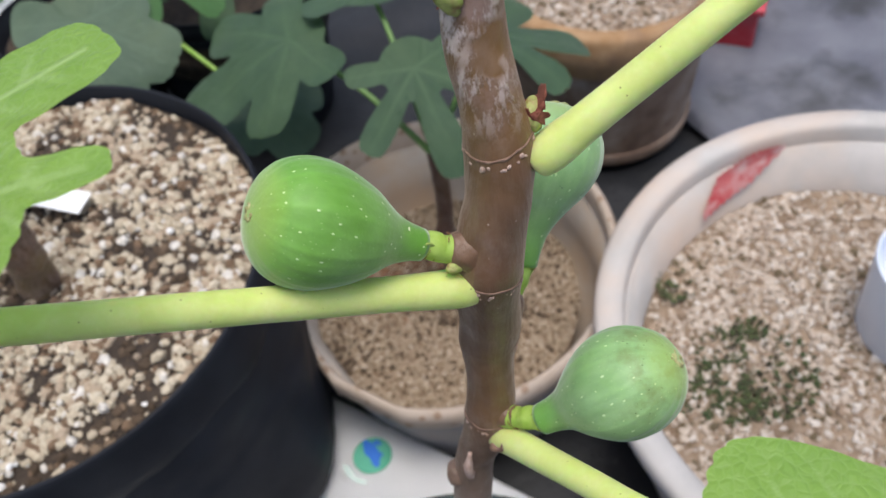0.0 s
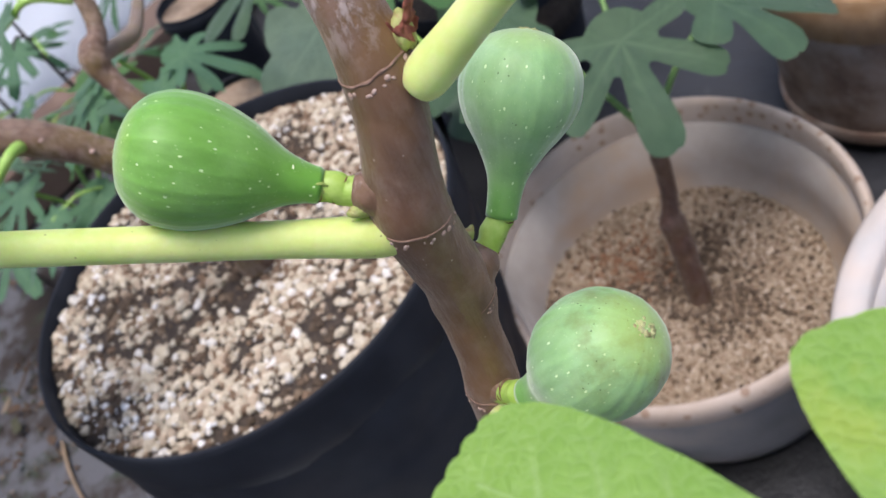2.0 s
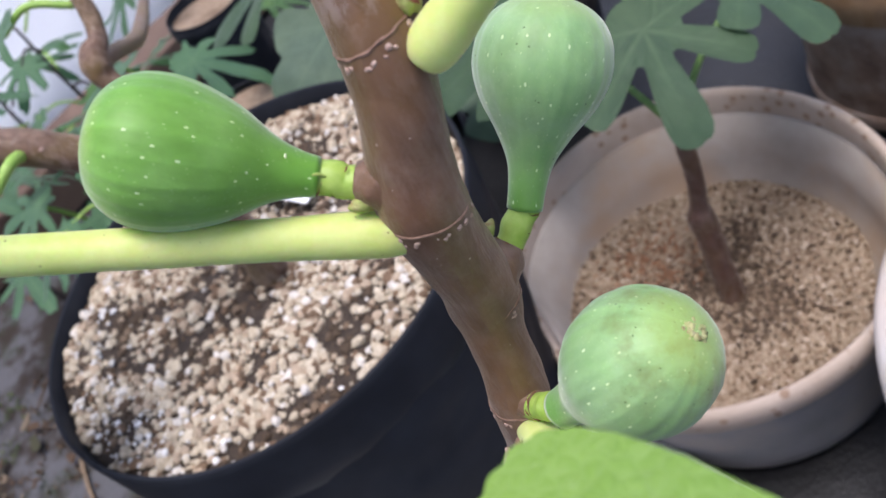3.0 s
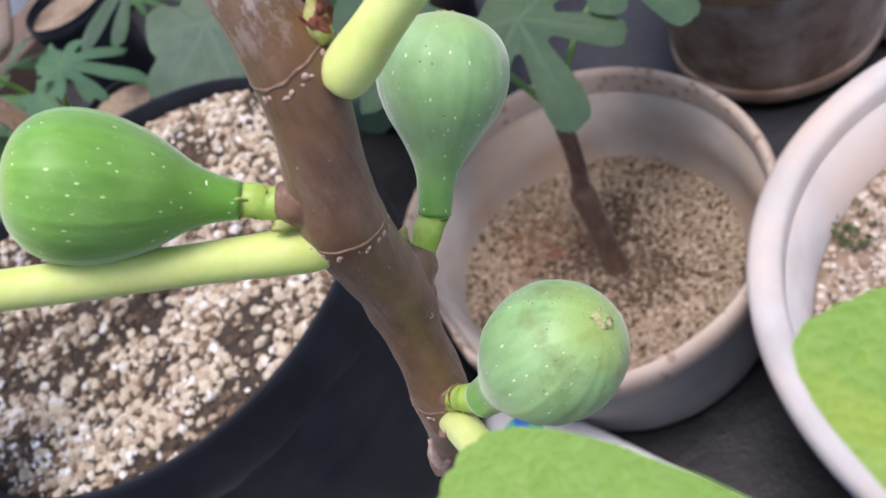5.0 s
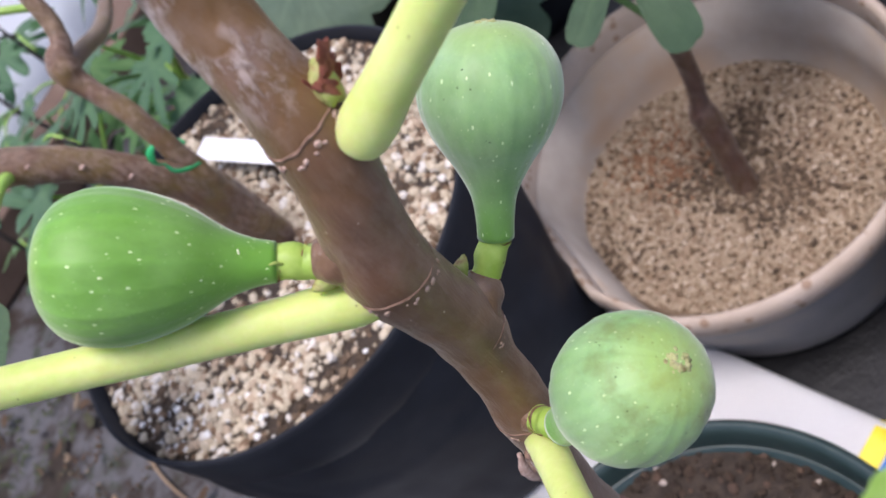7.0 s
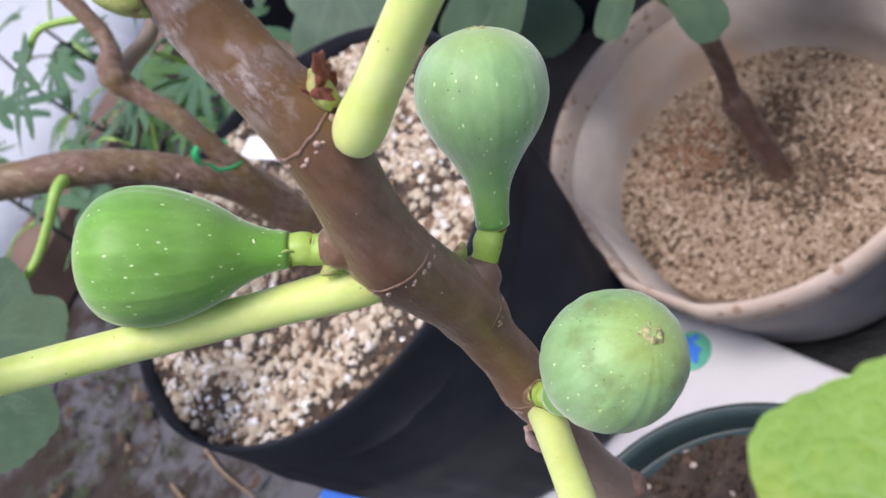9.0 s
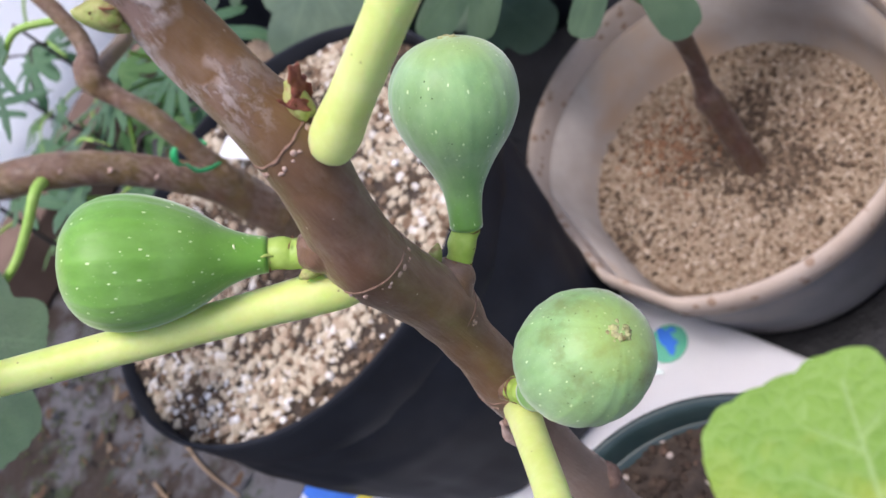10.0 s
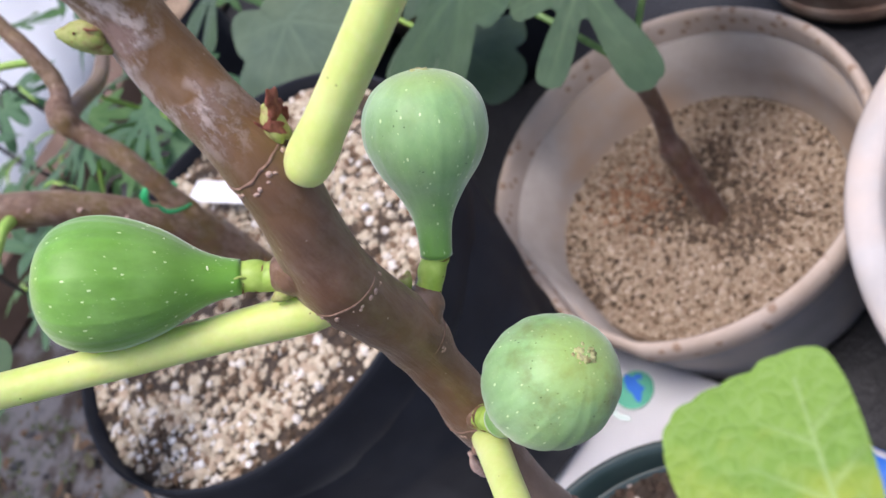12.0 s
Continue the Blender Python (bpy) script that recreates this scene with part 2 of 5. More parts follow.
M_RING = two_tone("node_scar", (0.17, 0.095, 0.065), (0.27, 0.165, 0.12), 620, 0.8, bump=0.5)
M_LENT = two_tone("lenticel", (0.34, 0.22, 0.175), (0.5, 0.36, 0.3), 900, 0.85)
M_LENT_PALE = two_tone("healed_scratch", (0.6, 0.68, 0.4), (0.7, 0.76, 0.5), 900, 0.8)
M_BUD = two_tone("bud_scale", (0.24, 0.3, 0.06), (0.38, 0.38, 0.14), 500, 0.6, c=(0.24, 0.12, 0.06), big=420)
M_REDBUD = two_tone("dried_bud_sheath", (0.16, 0.035, 0.02), (0.3, 0.1, 0.06), 700, 0.8, bump=0.6, dist=0.002)
M_PET = petiole_material()
M_LEAF_NEAR = leaf_material("young_leaf", (0.185, 0.355, 0.066), (0.245, 0.43, 0.09), (0.46, 0.64, 0.26), (0.5, 0.78, 0.06), (0.66, 0.62, 0.06))
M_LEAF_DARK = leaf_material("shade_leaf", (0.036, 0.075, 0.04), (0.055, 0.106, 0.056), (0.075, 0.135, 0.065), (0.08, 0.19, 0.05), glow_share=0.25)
M_LEAF_MID = leaf_material("garden_leaf", (0.06, 0.15, 0.05), (0.09, 0.21, 0.075), (0.15, 0.27, 0.1), (0.17, 0.38, 0.07))
M_LEAF_GREY = leaf_material("greyish_leaf", (0.07, 0.115, 0.078), (0.095, 0.148, 0.1), (0.11, 0.17, 0.11), (0.1, 0.2, 0.08), glow_share=0.2)
M_SPROUT = two_tone("sprout_stalk", (0.22, 0.4, 0.06), (0.3, 0.46, 0.1), 200, 0.5)
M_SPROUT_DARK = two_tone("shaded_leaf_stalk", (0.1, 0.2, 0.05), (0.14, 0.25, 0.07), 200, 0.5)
M_BLACK = two_tone("black_plastic", (0.015, 0.0165, 0.021), (0.021, 0.0235, 0.0295), 30, 0.5, fine=700, bump=0.08, dist=0.0003, gloss=0.08)
M_GREENPLASTIC = two_tone("dark_green_plastic", (0.016, 0.034, 0.032), (0.026, 0.046, 0.043), 60, 0.4, bump=0.1)
M_GREY = two_tone("weathered_grey_plastic", (0.29, 0.25, 0.215), (0.37, 0.33, 0.29), 24, 0.75, fine=500, bump=0.2, c=(0.34, 0.24, 0.16), big=9)
M_GREY_OUT = two_tone("blue_grey_plastic", (0.18, 0.175, 0.18), (0.25, 0.24, 0.245), 24, 0.7, fine=500, bump=0.2, c=(0.26, 0.22, 0.19), big=12)
M_GREY_RIM = rim_material()
M_CLOD = grit_material("dark_brown_clods", [(0.45, (0.06, 0.041, 0.028)), (0.35, (0.1, 0.068, 0.046)), (0.2, (0.17, 0.12, 0.08))])
M_WHITEGRAIN = grit_material("white_perlite_grain", [(0.6, (0.78, 0.77, 0.75)), (0.4, (0.66, 0.64, 0.6))])
M_WHITEPOT = two_tone("chalky_white_plastic", (0.37, 0.35, 0.33), (0.46, 0.435, 0.415), 24, 0.6, fine=500, bump=0.15, c=(0.5, 0.4, 0.33), big=8)
M_TERRA = two_tone("weathered_terracotta", (0.19, 0.12, 0.083), (0.34, 0.235, 0.17), 38, 0.85, fine=500, bump=0.4, c=(0.4, 0.32, 0.26), big=24)
M_TERRA_RIM = two_tone("ochre_terracotta_rim", (0.27, 0.15, 0.065), (0.36, 0.225, 0.12), 60, 0.8, bump=0.4, c=(0.2, 0.12, 0.07), big=26)
M_REDPAINT = two_tone("faded_red_paint", (0.5, 0.06, 0.07), (0.6, 0.16, 0.16), 70, 0.6, c=(0.62, 0.42, 0.4), big=60)
M_REDBOX = two_tone("red_plastic", (0.4, 0.02, 0.035), (0.5, 0.05, 0.07), 30, 0.45, c=(0.45, 0.1, 0.12), big=40)
M_WHITE = two_tone("white_plastic", (0.78, 0.79, 0.8), (0.84, 0.84, 0.84), 20, 0.45, bump=0.1)
M_BAG = two_tone("white_woven_sack", (0.92, 0.93, 0.95), (0.95, 0.95, 0.96), 25, 0.32, fine=260, bump=0.2, gloss=0.9)
M_BLUE = two_tone("blue_print", (0.02, 0.12, 0.5), (0.03, 0.16, 0.58), 40, 0.4)
M_YELLOW = two_tone("yellow_print", (0.75, 0.6, 0.03), (0.82, 0.68, 0.06), 40, 0.4)
M_TEAL = two_tone("green_print", (0.07, 0.32, 0.21), (0.1, 0.39, 0.27), 40, 0.4)
M_PALEPRINT = two_tone("pale_green_print", (0.5, 0.64, 0.6), (0.6, 0.72, 0.68), 40, 0.4)
M_PINK = two_tone("pink_print", (0.5, 0.2, 0.17), (0.6, 0.3, 0.25), 60, 0.5)
M_TIE = two_tone("green_garden_tie", (0.01, 0.3, 0.09), (0.02, 0.38, 0.13), 100, 0.4)
M_TIMBER = two_tone("brown_board", (0.085, 0.05, 0.035), (0.14, 0.09, 0.065), 18, 0.8, fine=200, bump=0.4, c=(0.12, 0.08, 0.06), big=5)
M_EARTH = two_tone("potting_earth", (0.03, 0.021, 0.015), (0.062, 0.044, 0.031), 160, 0.95, fine=500, bump=0.8, dist=0.003)
M_TANEARTH = two_tone("tan_grit_earth", (0.22, 0.155, 0.105), (0.33, 0.25, 0.18), 160, 0.95, fine=600, bump=0.8, dist=0.002, c=(0.12, 0.075, 0.045), big=22)
M_PERLITE = grit_material("perlite_and_pumice", [(0.3, (0.5, 0.425, 0.315)), (0.22, (0.58, 0.505, 0.39)), (0.08, (0.68, 0.64, 0.58)), (0.22, (0.42, 0.33, 0.24)), (0.18, (0.17, 0.11, 0.07))])
M_GRIT = grit_material("fine_tan_grit", [(0.3, (0.31, 0.24, 0.17)), (0.24, (0.36, 0.285, 0.205)), (0.1, (0.45, 0.37, 0.29)), (0.21, (0.21, 0.145, 0.095)), (0.15, (0.1, 0.066, 0.04))])
M_GRIT_PALE = grit_material("pale_grit", [(0.34, (0.46, 0.38, 0.31)), (0.26, (0.53, 0.45, 0.375)), (0.14, (0.6, 0.54, 0.48)), (0.16, (0.3, 0.22, 0.16)), (0.1, (0.13, 0.1, 0.06))])
M_CRUMB = grit_material("dark_bark_crumbs", [(0.55, (0.026, 0.017, 0.013)), (0.29, (0.048, 0.03, 0.021)), (0.12, (0.09, 0.055, 0.04)), (0.04, (0.5, 0.42, 0.36))])


def ground_material():
    n = Nodes("worn_shaded_ground_cloth")
    # cloth colour darkened to hold the shade between the pots
    col = n.mix(n.span(n.noise(9, 5), 0.35, 0.65), (0.009, 0.0095, 0.011), (0.019, 0.02, 0.024))
    col = n.mix(n.span(n.noise(90, 6, 0.7), 0.64, 0.76), col, (0.08, 0.08, 0.08))
    # earth and moss gather towards low x, away from the shade-dark cloth
    split = n.node("ShaderNodeSeparateXYZ")
    n.link(n.coord, split.inputs[0])
    side = n.span(n.math("ADD", split.outputs[0], n.math("MULTIPLY", n.noise(6, 3), 0.5)), 0.22, -0.06)
    dirt = n.mix(n.span(n.noise(11, 7, 0.72), 0.45, 0.55), (0.075, 0.075, 0.082), (0.02, 0.013, 0.009))
    dirt = n.mix(n.span(n.noise(19, 6, 0.72), 0.54, 0.64), dirt, (0.02, 0.03, 0.014))
    dirt = n.mix(n.math("MULTIPLY", n.span(n.noise(150, 6, 0.75), 0.58, 0.7), 0.5), dirt, (0.09, 0.08, 0.075))
    n.color(n.mix(side, col, dirt)).set(Roughness=n.math("ADD", 0.55, n.math("MULTIPLY", side, 0.25)), Specular_IOR_Level=0.35)
    n.bump(n.math("ADD", n.noise(40, 6, 0.6), n.math("MULTIPLY", n.noise(400, 4), 0.25)), 0.5, 0.006)
    return n.mat


M_CUP = two_tone("pale_blue_plastic", (0.6, 0.66, 0.76), (0.68, 0.73, 0.82), 20, 0.4, bump=0.1)
M_GROUND = ground_material()


def sheet_material():
    n = Nodes("milky_plastic_film")
    n.color(n.mix(n.noise(6, 4), (0.86, 0.89, 0.92), (0.92, 0.94, 0.96))).set(Roughness=0.4)
    glow = n.node("ShaderNodeBsdfTranslucent")
    glow.inputs["Color"].default_value = (0.93, 0.95, 0.98, 1)
    mix = n.node("ShaderNodeMixShader")
    mix.inputs[0].default_value = 0.25
    n.link(n.bsdf.outputs[0], mix.inputs[1])
    n.link(glow.outputs[0], mix.inputs[2])
    n.link(mix.outputs[0], n.out.inputs["Surface"])
    return n.mat


M_SHEET = sheet_material()


# ---------------------------------------------------------------- making things
PLACE = {}


def thing(name, at, label, category, group="", kind=""):
    """An empty at a thing's base, to hold its parts."""
    ob = tagged(new(name), label, category, group, kind)
    ob.empty_display_size = 0.02
    ob.matrix_basis = PLACE[ob] = Matrix.Translation(at)
    return ob


def part(name, bm, material, parent=None, label="", m=None, smooth=True):
    """One mesh object from a bmesh, under a thing or a part."""
    me = bpy.data.meshes.new(name)
    bm.to_mesh(me)
    bm.free()
    me.materials.append(material)
    return lay(name, me, parent, label, m, smooth)


def lay(name, me, parent=None, label="", m=None, smooth=True):
    me.shade_smooth() if smooth else me.shade_flat()
    ob = new(name, me)
    m = m or Matrix()
    if parent:
        ob.parent = parent
        ob.matrix_parent_inverse = PLACE[parent].inverted()
    ob.matrix_basis = PLACE[ob] = m
    return tagged(ob, label)


def spline(points, n):
    """n points along a smooth curve through the given ones; each may carry more numbers than its place."""
    p = np.array(points, float)
    k = np.r_[0, np.cumsum(np.linalg.norm(np.diff(p[:, :3], axis=0), axis=1) ** 0.5 + 1e-9)]
    d = np.gradient(p, k, axis=0) if len(p) > 2 else np.repeat([(p[1] - p[0]) / k[1]], 2, 0)
    out = []
    for t in np.linspace(0, k[-1], n):
        i = min(int(np.searchsorted(k, t, "right")) - 1, len(p) - 2)
        h = k[i + 1] - k[i]
        u = (t - k[i]) / h
        out.append((2 * u**3 - 3 * u**2 + 1) * p[i] + (u**3 - 2 * u**2 + u) * h * d[i] + (3 * u**2 - 2 * u**3) * p[i + 1] + (u**3 - u**2) * h * d[i + 1])
    return np.array(out)


def tube(points, n=40, sides=20, rough=0.0, grain=60.0, flat=1.0):
    """A closed, tapered, bent rod: rows of x, y, z, radius."""
    rows = spline(points, n)
    bm = bmesh.new()
    rings, up = [], None
    for i, (*at, r) in enumerate(rows):
        at = Vector(at)
        way = Vector(rows[min(i + 1, n - 1)][:3]) - Vector(rows[max(i - 1, 0)][:3])
        way.normalize()
        up = way.orthogonal() if up is None else up - way * up.dot(way)
        up.normalize()
        side = way.cross(up)
        ring = []
        for j in range(sides):
            a = 2 * math.pi * j / sides
            spot = (up * math.cos(a) * flat + side * math.sin(a)) * r
            spot *= 1 + rough * noise.noise((at + spot) * grain)
            ring.append(bm.verts.new(at + spot))
        rings.append(ring)
    for a, b in zip(rings, rings[1:]):
        for j in range(sides):
            bm.faces.new((a[j], a[(j + 1) % sides], b[(j + 1) % sides], b[j]))
    bm.faces.new(rings[0][::-1])
    bm.faces.new(rings[-1])
    return bm


def lathe(profile, sides=64, wobble=0.0, dents=()):
    """A body turned about z from rows of radius, height; dents: angle, reach and full radius of sides pressed flat."""
    bm = bmesh.new()
    rings = []
    for r, z in profile:
        ring = []
        for j in range(sides):
            a = 2 * math.pi * j / sides
            k = 1 + wobble * noise.noise(Vector((math.cos(a), math.sin(a), z * 5)))
            x, y = r * k * math.cos(a), r * k * math.sin(a)
            for angle, reach, full in dents if r > 0.09 else ():
                c, d = math.cos(radians(angle)), math.sin(radians(angle))
                over = max(0.0, x * c + y * d - (reach - (full - r) * 0.8))
                x, y = x - over * c, y - over * d
            ring.append(bm.verts.new((x, y, z)))
        rings.append(ring)
    for a, b in zip(rings, rings[1:]):
        for j in range(sides):
            bm.faces.new((a[j], a[(j + 1) % sides], b[(j + 1) % sides], b[j]))
    return bm


def toward(at, way, roll=0.0):
    """A pose at a place with its z along way."""
    return Matrix.Translation(at) @ Vector(way).normalized().to_track_quat("Z", "Y").to_matrix().to_4x4() @ Matrix.Rotation(radians(roll), 4, "Z")


def lerp(x, xs, ys):
    return float(np.interp(x, xs, ys))


# ---------------------------------------------------------------- fig parts
def fruit(parent, collar, way, length, girth, profile, material, label, stalk_from, stalk_r, eye_size=0.0031, ribs=11, roll=0.0, depth=0.008, swell=1.0):
    """A young fig: bulb with ribs, pale eye at its end, stalk with a cracked collar."""
    m = toward(collar, way, roll)
    bm = bmesh.new()
    rings, sides = 48, 144
    fine = spline([(s * length, 0, 0, r) for s, r in profile], 200)
    grid, ribv, neck, tip = [], [], [], []
    for i in range(rings + 1):
        s = 1 - (1 - i / rings) ** 1.25
        r = lerp(s * length, fine[:, 0], fine[:, 3]) * girth
        for j in range(sides):
            a = 2 * math.pi * j / sides
            wave = math.cos(ribs * a + 1.6 * math.sin(3 * a)) * 0.45 + 0.35 * math.cos(2.0 * ribs * a + 1.3 + 2 * math.sin(2 * a)) + 0.3 * math.cos(round(ribs * 0.6) * a)
            k = 1 + depth * wave * min(1, s * 2) + 0.018 * math.sin(2 * a + roll) * s
            grid.append(bm.verts.new((r * k * math.cos(a), r * k * math.sin(a), s * length)))
            ribv.append(max(0.0, wave) * min(1, s * 2))
            neck.append(max(0.0, 1 - s / 0.45))
            tip.append(max(0.0, (s - 0.6) / 0.4))
    for i in range(rings):
        for j in range(sides):
            q = (j + 1) % sides
            bm.faces.new((grid[i * sides + j], grid[i * sides + q], grid[(i + 1) * sides + q], grid[(i + 1) * sides + j]))
    bm.faces.new(grid[:sides][::-1])
    bm.faces.new(grid[-sides:])
    me = bpy.data.meshes.new("fruit")
    bm.to_mesh(me)
    bm.free()
    me.materials.append(material)
    for name, values in (("rib", ribv), ("neck", neck), ("tip", tip)):
        me.attributes.new(name, "FLOAT", "POINT").data.foreach_set("value", values)
    body = lay("fruit", me, parent, label, m)
    # the eye: a small crown of overlapping scales round a pit
    eye = bmesh.new()
    rng = random.Random(133)
    for k in range(40):
        a, d = rng.uniform(0, 6.28), eye_size * rng.uniform(0.16, 0.58)
        lump = eye_size * rng.uniform(0.1, 0.26)
        mm = Matrix.Translation((d * math.cos(a), d * math.sin(a), length - 0.0003 - d * d * 40)) @ Matrix.Rotation(a, 4, "Z") @ Matrix.Rotation(rng.uniform(-0.7, 0.3), 4, "Y") @ Matrix.Diagonal((lump * 1.5, lump, lump * 0.55, 1))
        bmesh.ops.create_icosphere(eye, subdivisions=1, radius=1, matrix=mm)
    part("eye", eye, M_EYE, body, "small brownish crumbly opening", m)
    # the stalk, from the stem's skin to the collar
    a, b = Vector(stalk_from), Vector(collar)
    mid = a.lerp(b, 0.55) + Vector((0, 0, -0.0006))
    joint = a.lerp(b, 0.74)
    stalk = tube([(*a, stalk_r * 1.12), (*mid, stalk_r * 0.95), (*joint, stalk_r * 1.03), (*a.lerp(b, 0.9), stalk_r * 0.96), (*b, stalk_r * 1.0), (*(b + Vector(way).normalized() * 0.0006), stalk_r * 0.88)], 30, 24, 0.07, 420)
    part("stalk", stalk, M_STALK, body, "yellow-green fleshy stalk")
    way_in = (b - a).normalized()
    away = [f for f in np.linspace(0, 0.8, 41) if (a.lerp(b, f) - stem_at(a.lerp(b, f).z)[0]).length > stem_at(a.lerp(b, f).z)[1]]
    root = a.lerp(b, away[0] if away else 0) + way_in * 0.0012
    cushion = tube([(*(root - way_in * 0.006), stalk_r * 1.6 * swell), (*(root - way_in * 0.003), stalk_r * 1.55 * swell), (*(root - way_in * 0.0008), stalk_r * 1.36 * swell), (*(root + way_in * 0.0004), stalk_r * 1.16 * swell), (*(root + way_in * 0.0012), stalk_r * 0.97)], 20, 26, 0.12, 420)
    part("stalk_cushion", cushion, M_STEM, body, "brown swelling of bark under the stalk")
    def crack(middle, heading, wide, start, share, jag):
        mr = toward(middle, heading, 40)
        line = []
        for k in range(30):
            t = start + 2 * math.pi * share * k / 29
            up = jag * math.sin(2 * t + start) + jag * 0.6 * math.sin(5 * t) + jag * 0.4 * math.sin(9 * t)
            line.append((*(mr @ Vector((stalk_r * wide * math.cos(t), stalk_r * wide * math.sin(t), up))), 0.00016 * (0.55 + 0.45 * math.sin(k * 1.3))))
        part("collar_scar", tube(line, 90, 6), M_CRACK, body, "thin dark cracked line round the stalk")

    # three small dry bracts hugging the foot of the fruit
    for turn in (0.4, 2.3, 4.5):
        mb = toward(b, way, math.degrees(turn) + roll)
        edge = [(*(mb @ Vector((stalk_r * 0.92, w, h))), rad) for w, h, rad in ((0, -0.0012, 0.0006), (0.0002, 0.0001, 0.0011), (-0.0001, 0.0012, 0.0008), (0.0002, 0.002, 0.0002))]
        part("bract", tube(edge, 12, 10, 0.3, 900, 0.3), M_BRACT, body, "small drying bract")
    crack(a.lerp(b, 0.45), way_in, 1.03, 0.5, 0.7, 0.0006)
    crack(a.lerp(b, 0.68), way_in, 1.0, 2.6, 0.45, 0.0004)
    crack(b, Vector(way), 1.06, 0.0, 0.97, 0.0005)
    return body


def leaf_mesh(lobes, base, material, cup=0.0, wave=0.0, teeth=0.03, rings=16, segs=220, seed=0, old_side=None, tooth=0.0044, fine=1.0, sharp=5, ribs=None):
    """A palmate leaf in its own xy plane, its centre at 0. lobes: rows of angle, length, half-width in degrees."""
    ways = np.linspace(0, 2 * math.pi, segs, endpoint=False)
    rad = np.full(segs, base)
    for a, size, half in lobes:
        off = np.degrees(np.abs((ways - radians(a) + math.pi) % (2 * math.pi) - math.pi))
        rad = np.maximum(rad, size * np.exp(-((off / half) ** sharp)))
    for _ in range(2):
        rad = 0.25 * np.roll(rad, 1) + 0.5 * rad + 0.25 * np.roll(rad, -1)
    arc = np.cumsum(np.hypot(np.diff(rad, append=rad[0]), rad * 2 * math.pi / segs))
    pitch = arc[-1] / max(8, round(arc[-1] / tooth))
    smooth_rad = rad.copy()
    uneven = 0.65 + 0.35 * np.sin(arc * 61 + seed) * np.sin(arc * 173)
    rad = rad * (1 + teeth * uneven * (np.abs(np.sin(math.pi * arc / pitch)) - 0.6))
    # midrib of each lobe, with side veins
    lines = []
    for a, size, half in ribs or lobes:
        d = np.array([math.cos(radians(a)), math.sin(radians(a))])
        lines.append((np.zeros(2), d * size * 0.93, 0.0012, 1.0))
        for k, (f, turn) in enumerate([(f, s * 52) for f in (0.2, 0.34, 0.48, 0.62, 0.76) for s in (1, -1)]):
            e = np.array([math.cos(radians(a + turn)), math.sin(radians(a + turn))])
            start = d * size * (f + 0.03 * (k % 2))
            lines.append((start, start + e * size * 0.42 * (1.1 - f), 0.0007, 0.6))
    pts, faces = [], []
    for i in range(rings + 1):
        f = (i / rings) ** 0.85
        for j in range(segs):
            reach = smooth_rad[j] * f + (rad[j] - smooth_rad[j]) * f**12
            pts.append((reach * math.cos(ways[j]), reach * math.sin(ways[j])))
    pts = np.array(pts)
    vein, groove = np.zeros(len(pts)), np.zeros(len(pts))
    size = max(s for _, s, _ in lobes)
    for a, b, w, strong in lines:
        ab = b - a
        t = np.clip(((pts - a) @ ab) / (ab @ ab), 0, 1)
        gap = np.linalg.norm(pts - a - t[:, None] * ab, axis=1)
        thin = np.clip(1.15 - t, 0.3, 1)
        vein = np.maximum(vein, strong * np.exp(-((gap / (w * fine * thin * size / 0.06)) ** 2)))
        groove = np.maximum(groove, np.exp(-((gap / (0.0022 * size / 0.06)) ** 2)))
    r = np.linalg.norm(pts, axis=1)
    z = cup * (r / size) ** 2 * size - groove * 0.0006 * size / 0.06
    z += np.array([wave * size * noise.noise(Vector((x / size * 1.6 + seed, y / size * 1.6, seed))) for x, y in pts]) * (r / size)
    rim = np.repeat(np.linspace(0, 1, rings + 1), segs)
    if old_side is not None:
        rim = rim * np.clip(np.cos(np.arctan2(pts[:, 1], pts[:, 0]) - radians(old_side)) * 1.6 - 0.5, 0, 1)
    me = bpy.data.meshes.new("leaf_blade")
    for i in range(rings):
        for j in range(segs):
            q = (j + 1) % segs
            faces.append((i * segs + j, i * segs + q, (i + 1) * segs + q, (i + 1) * segs + j))
    me.from_pydata([(x, y, h) for (x, y), h in zip(pts, z)], [], faces)
    for name, values in (("vein", vein), ("rim", rim)):
        me.attributes.new(name, "FLOAT", "POINT").data.foreach_set("value", list(map(float, values)))
    me.materials.append(material)
    return me


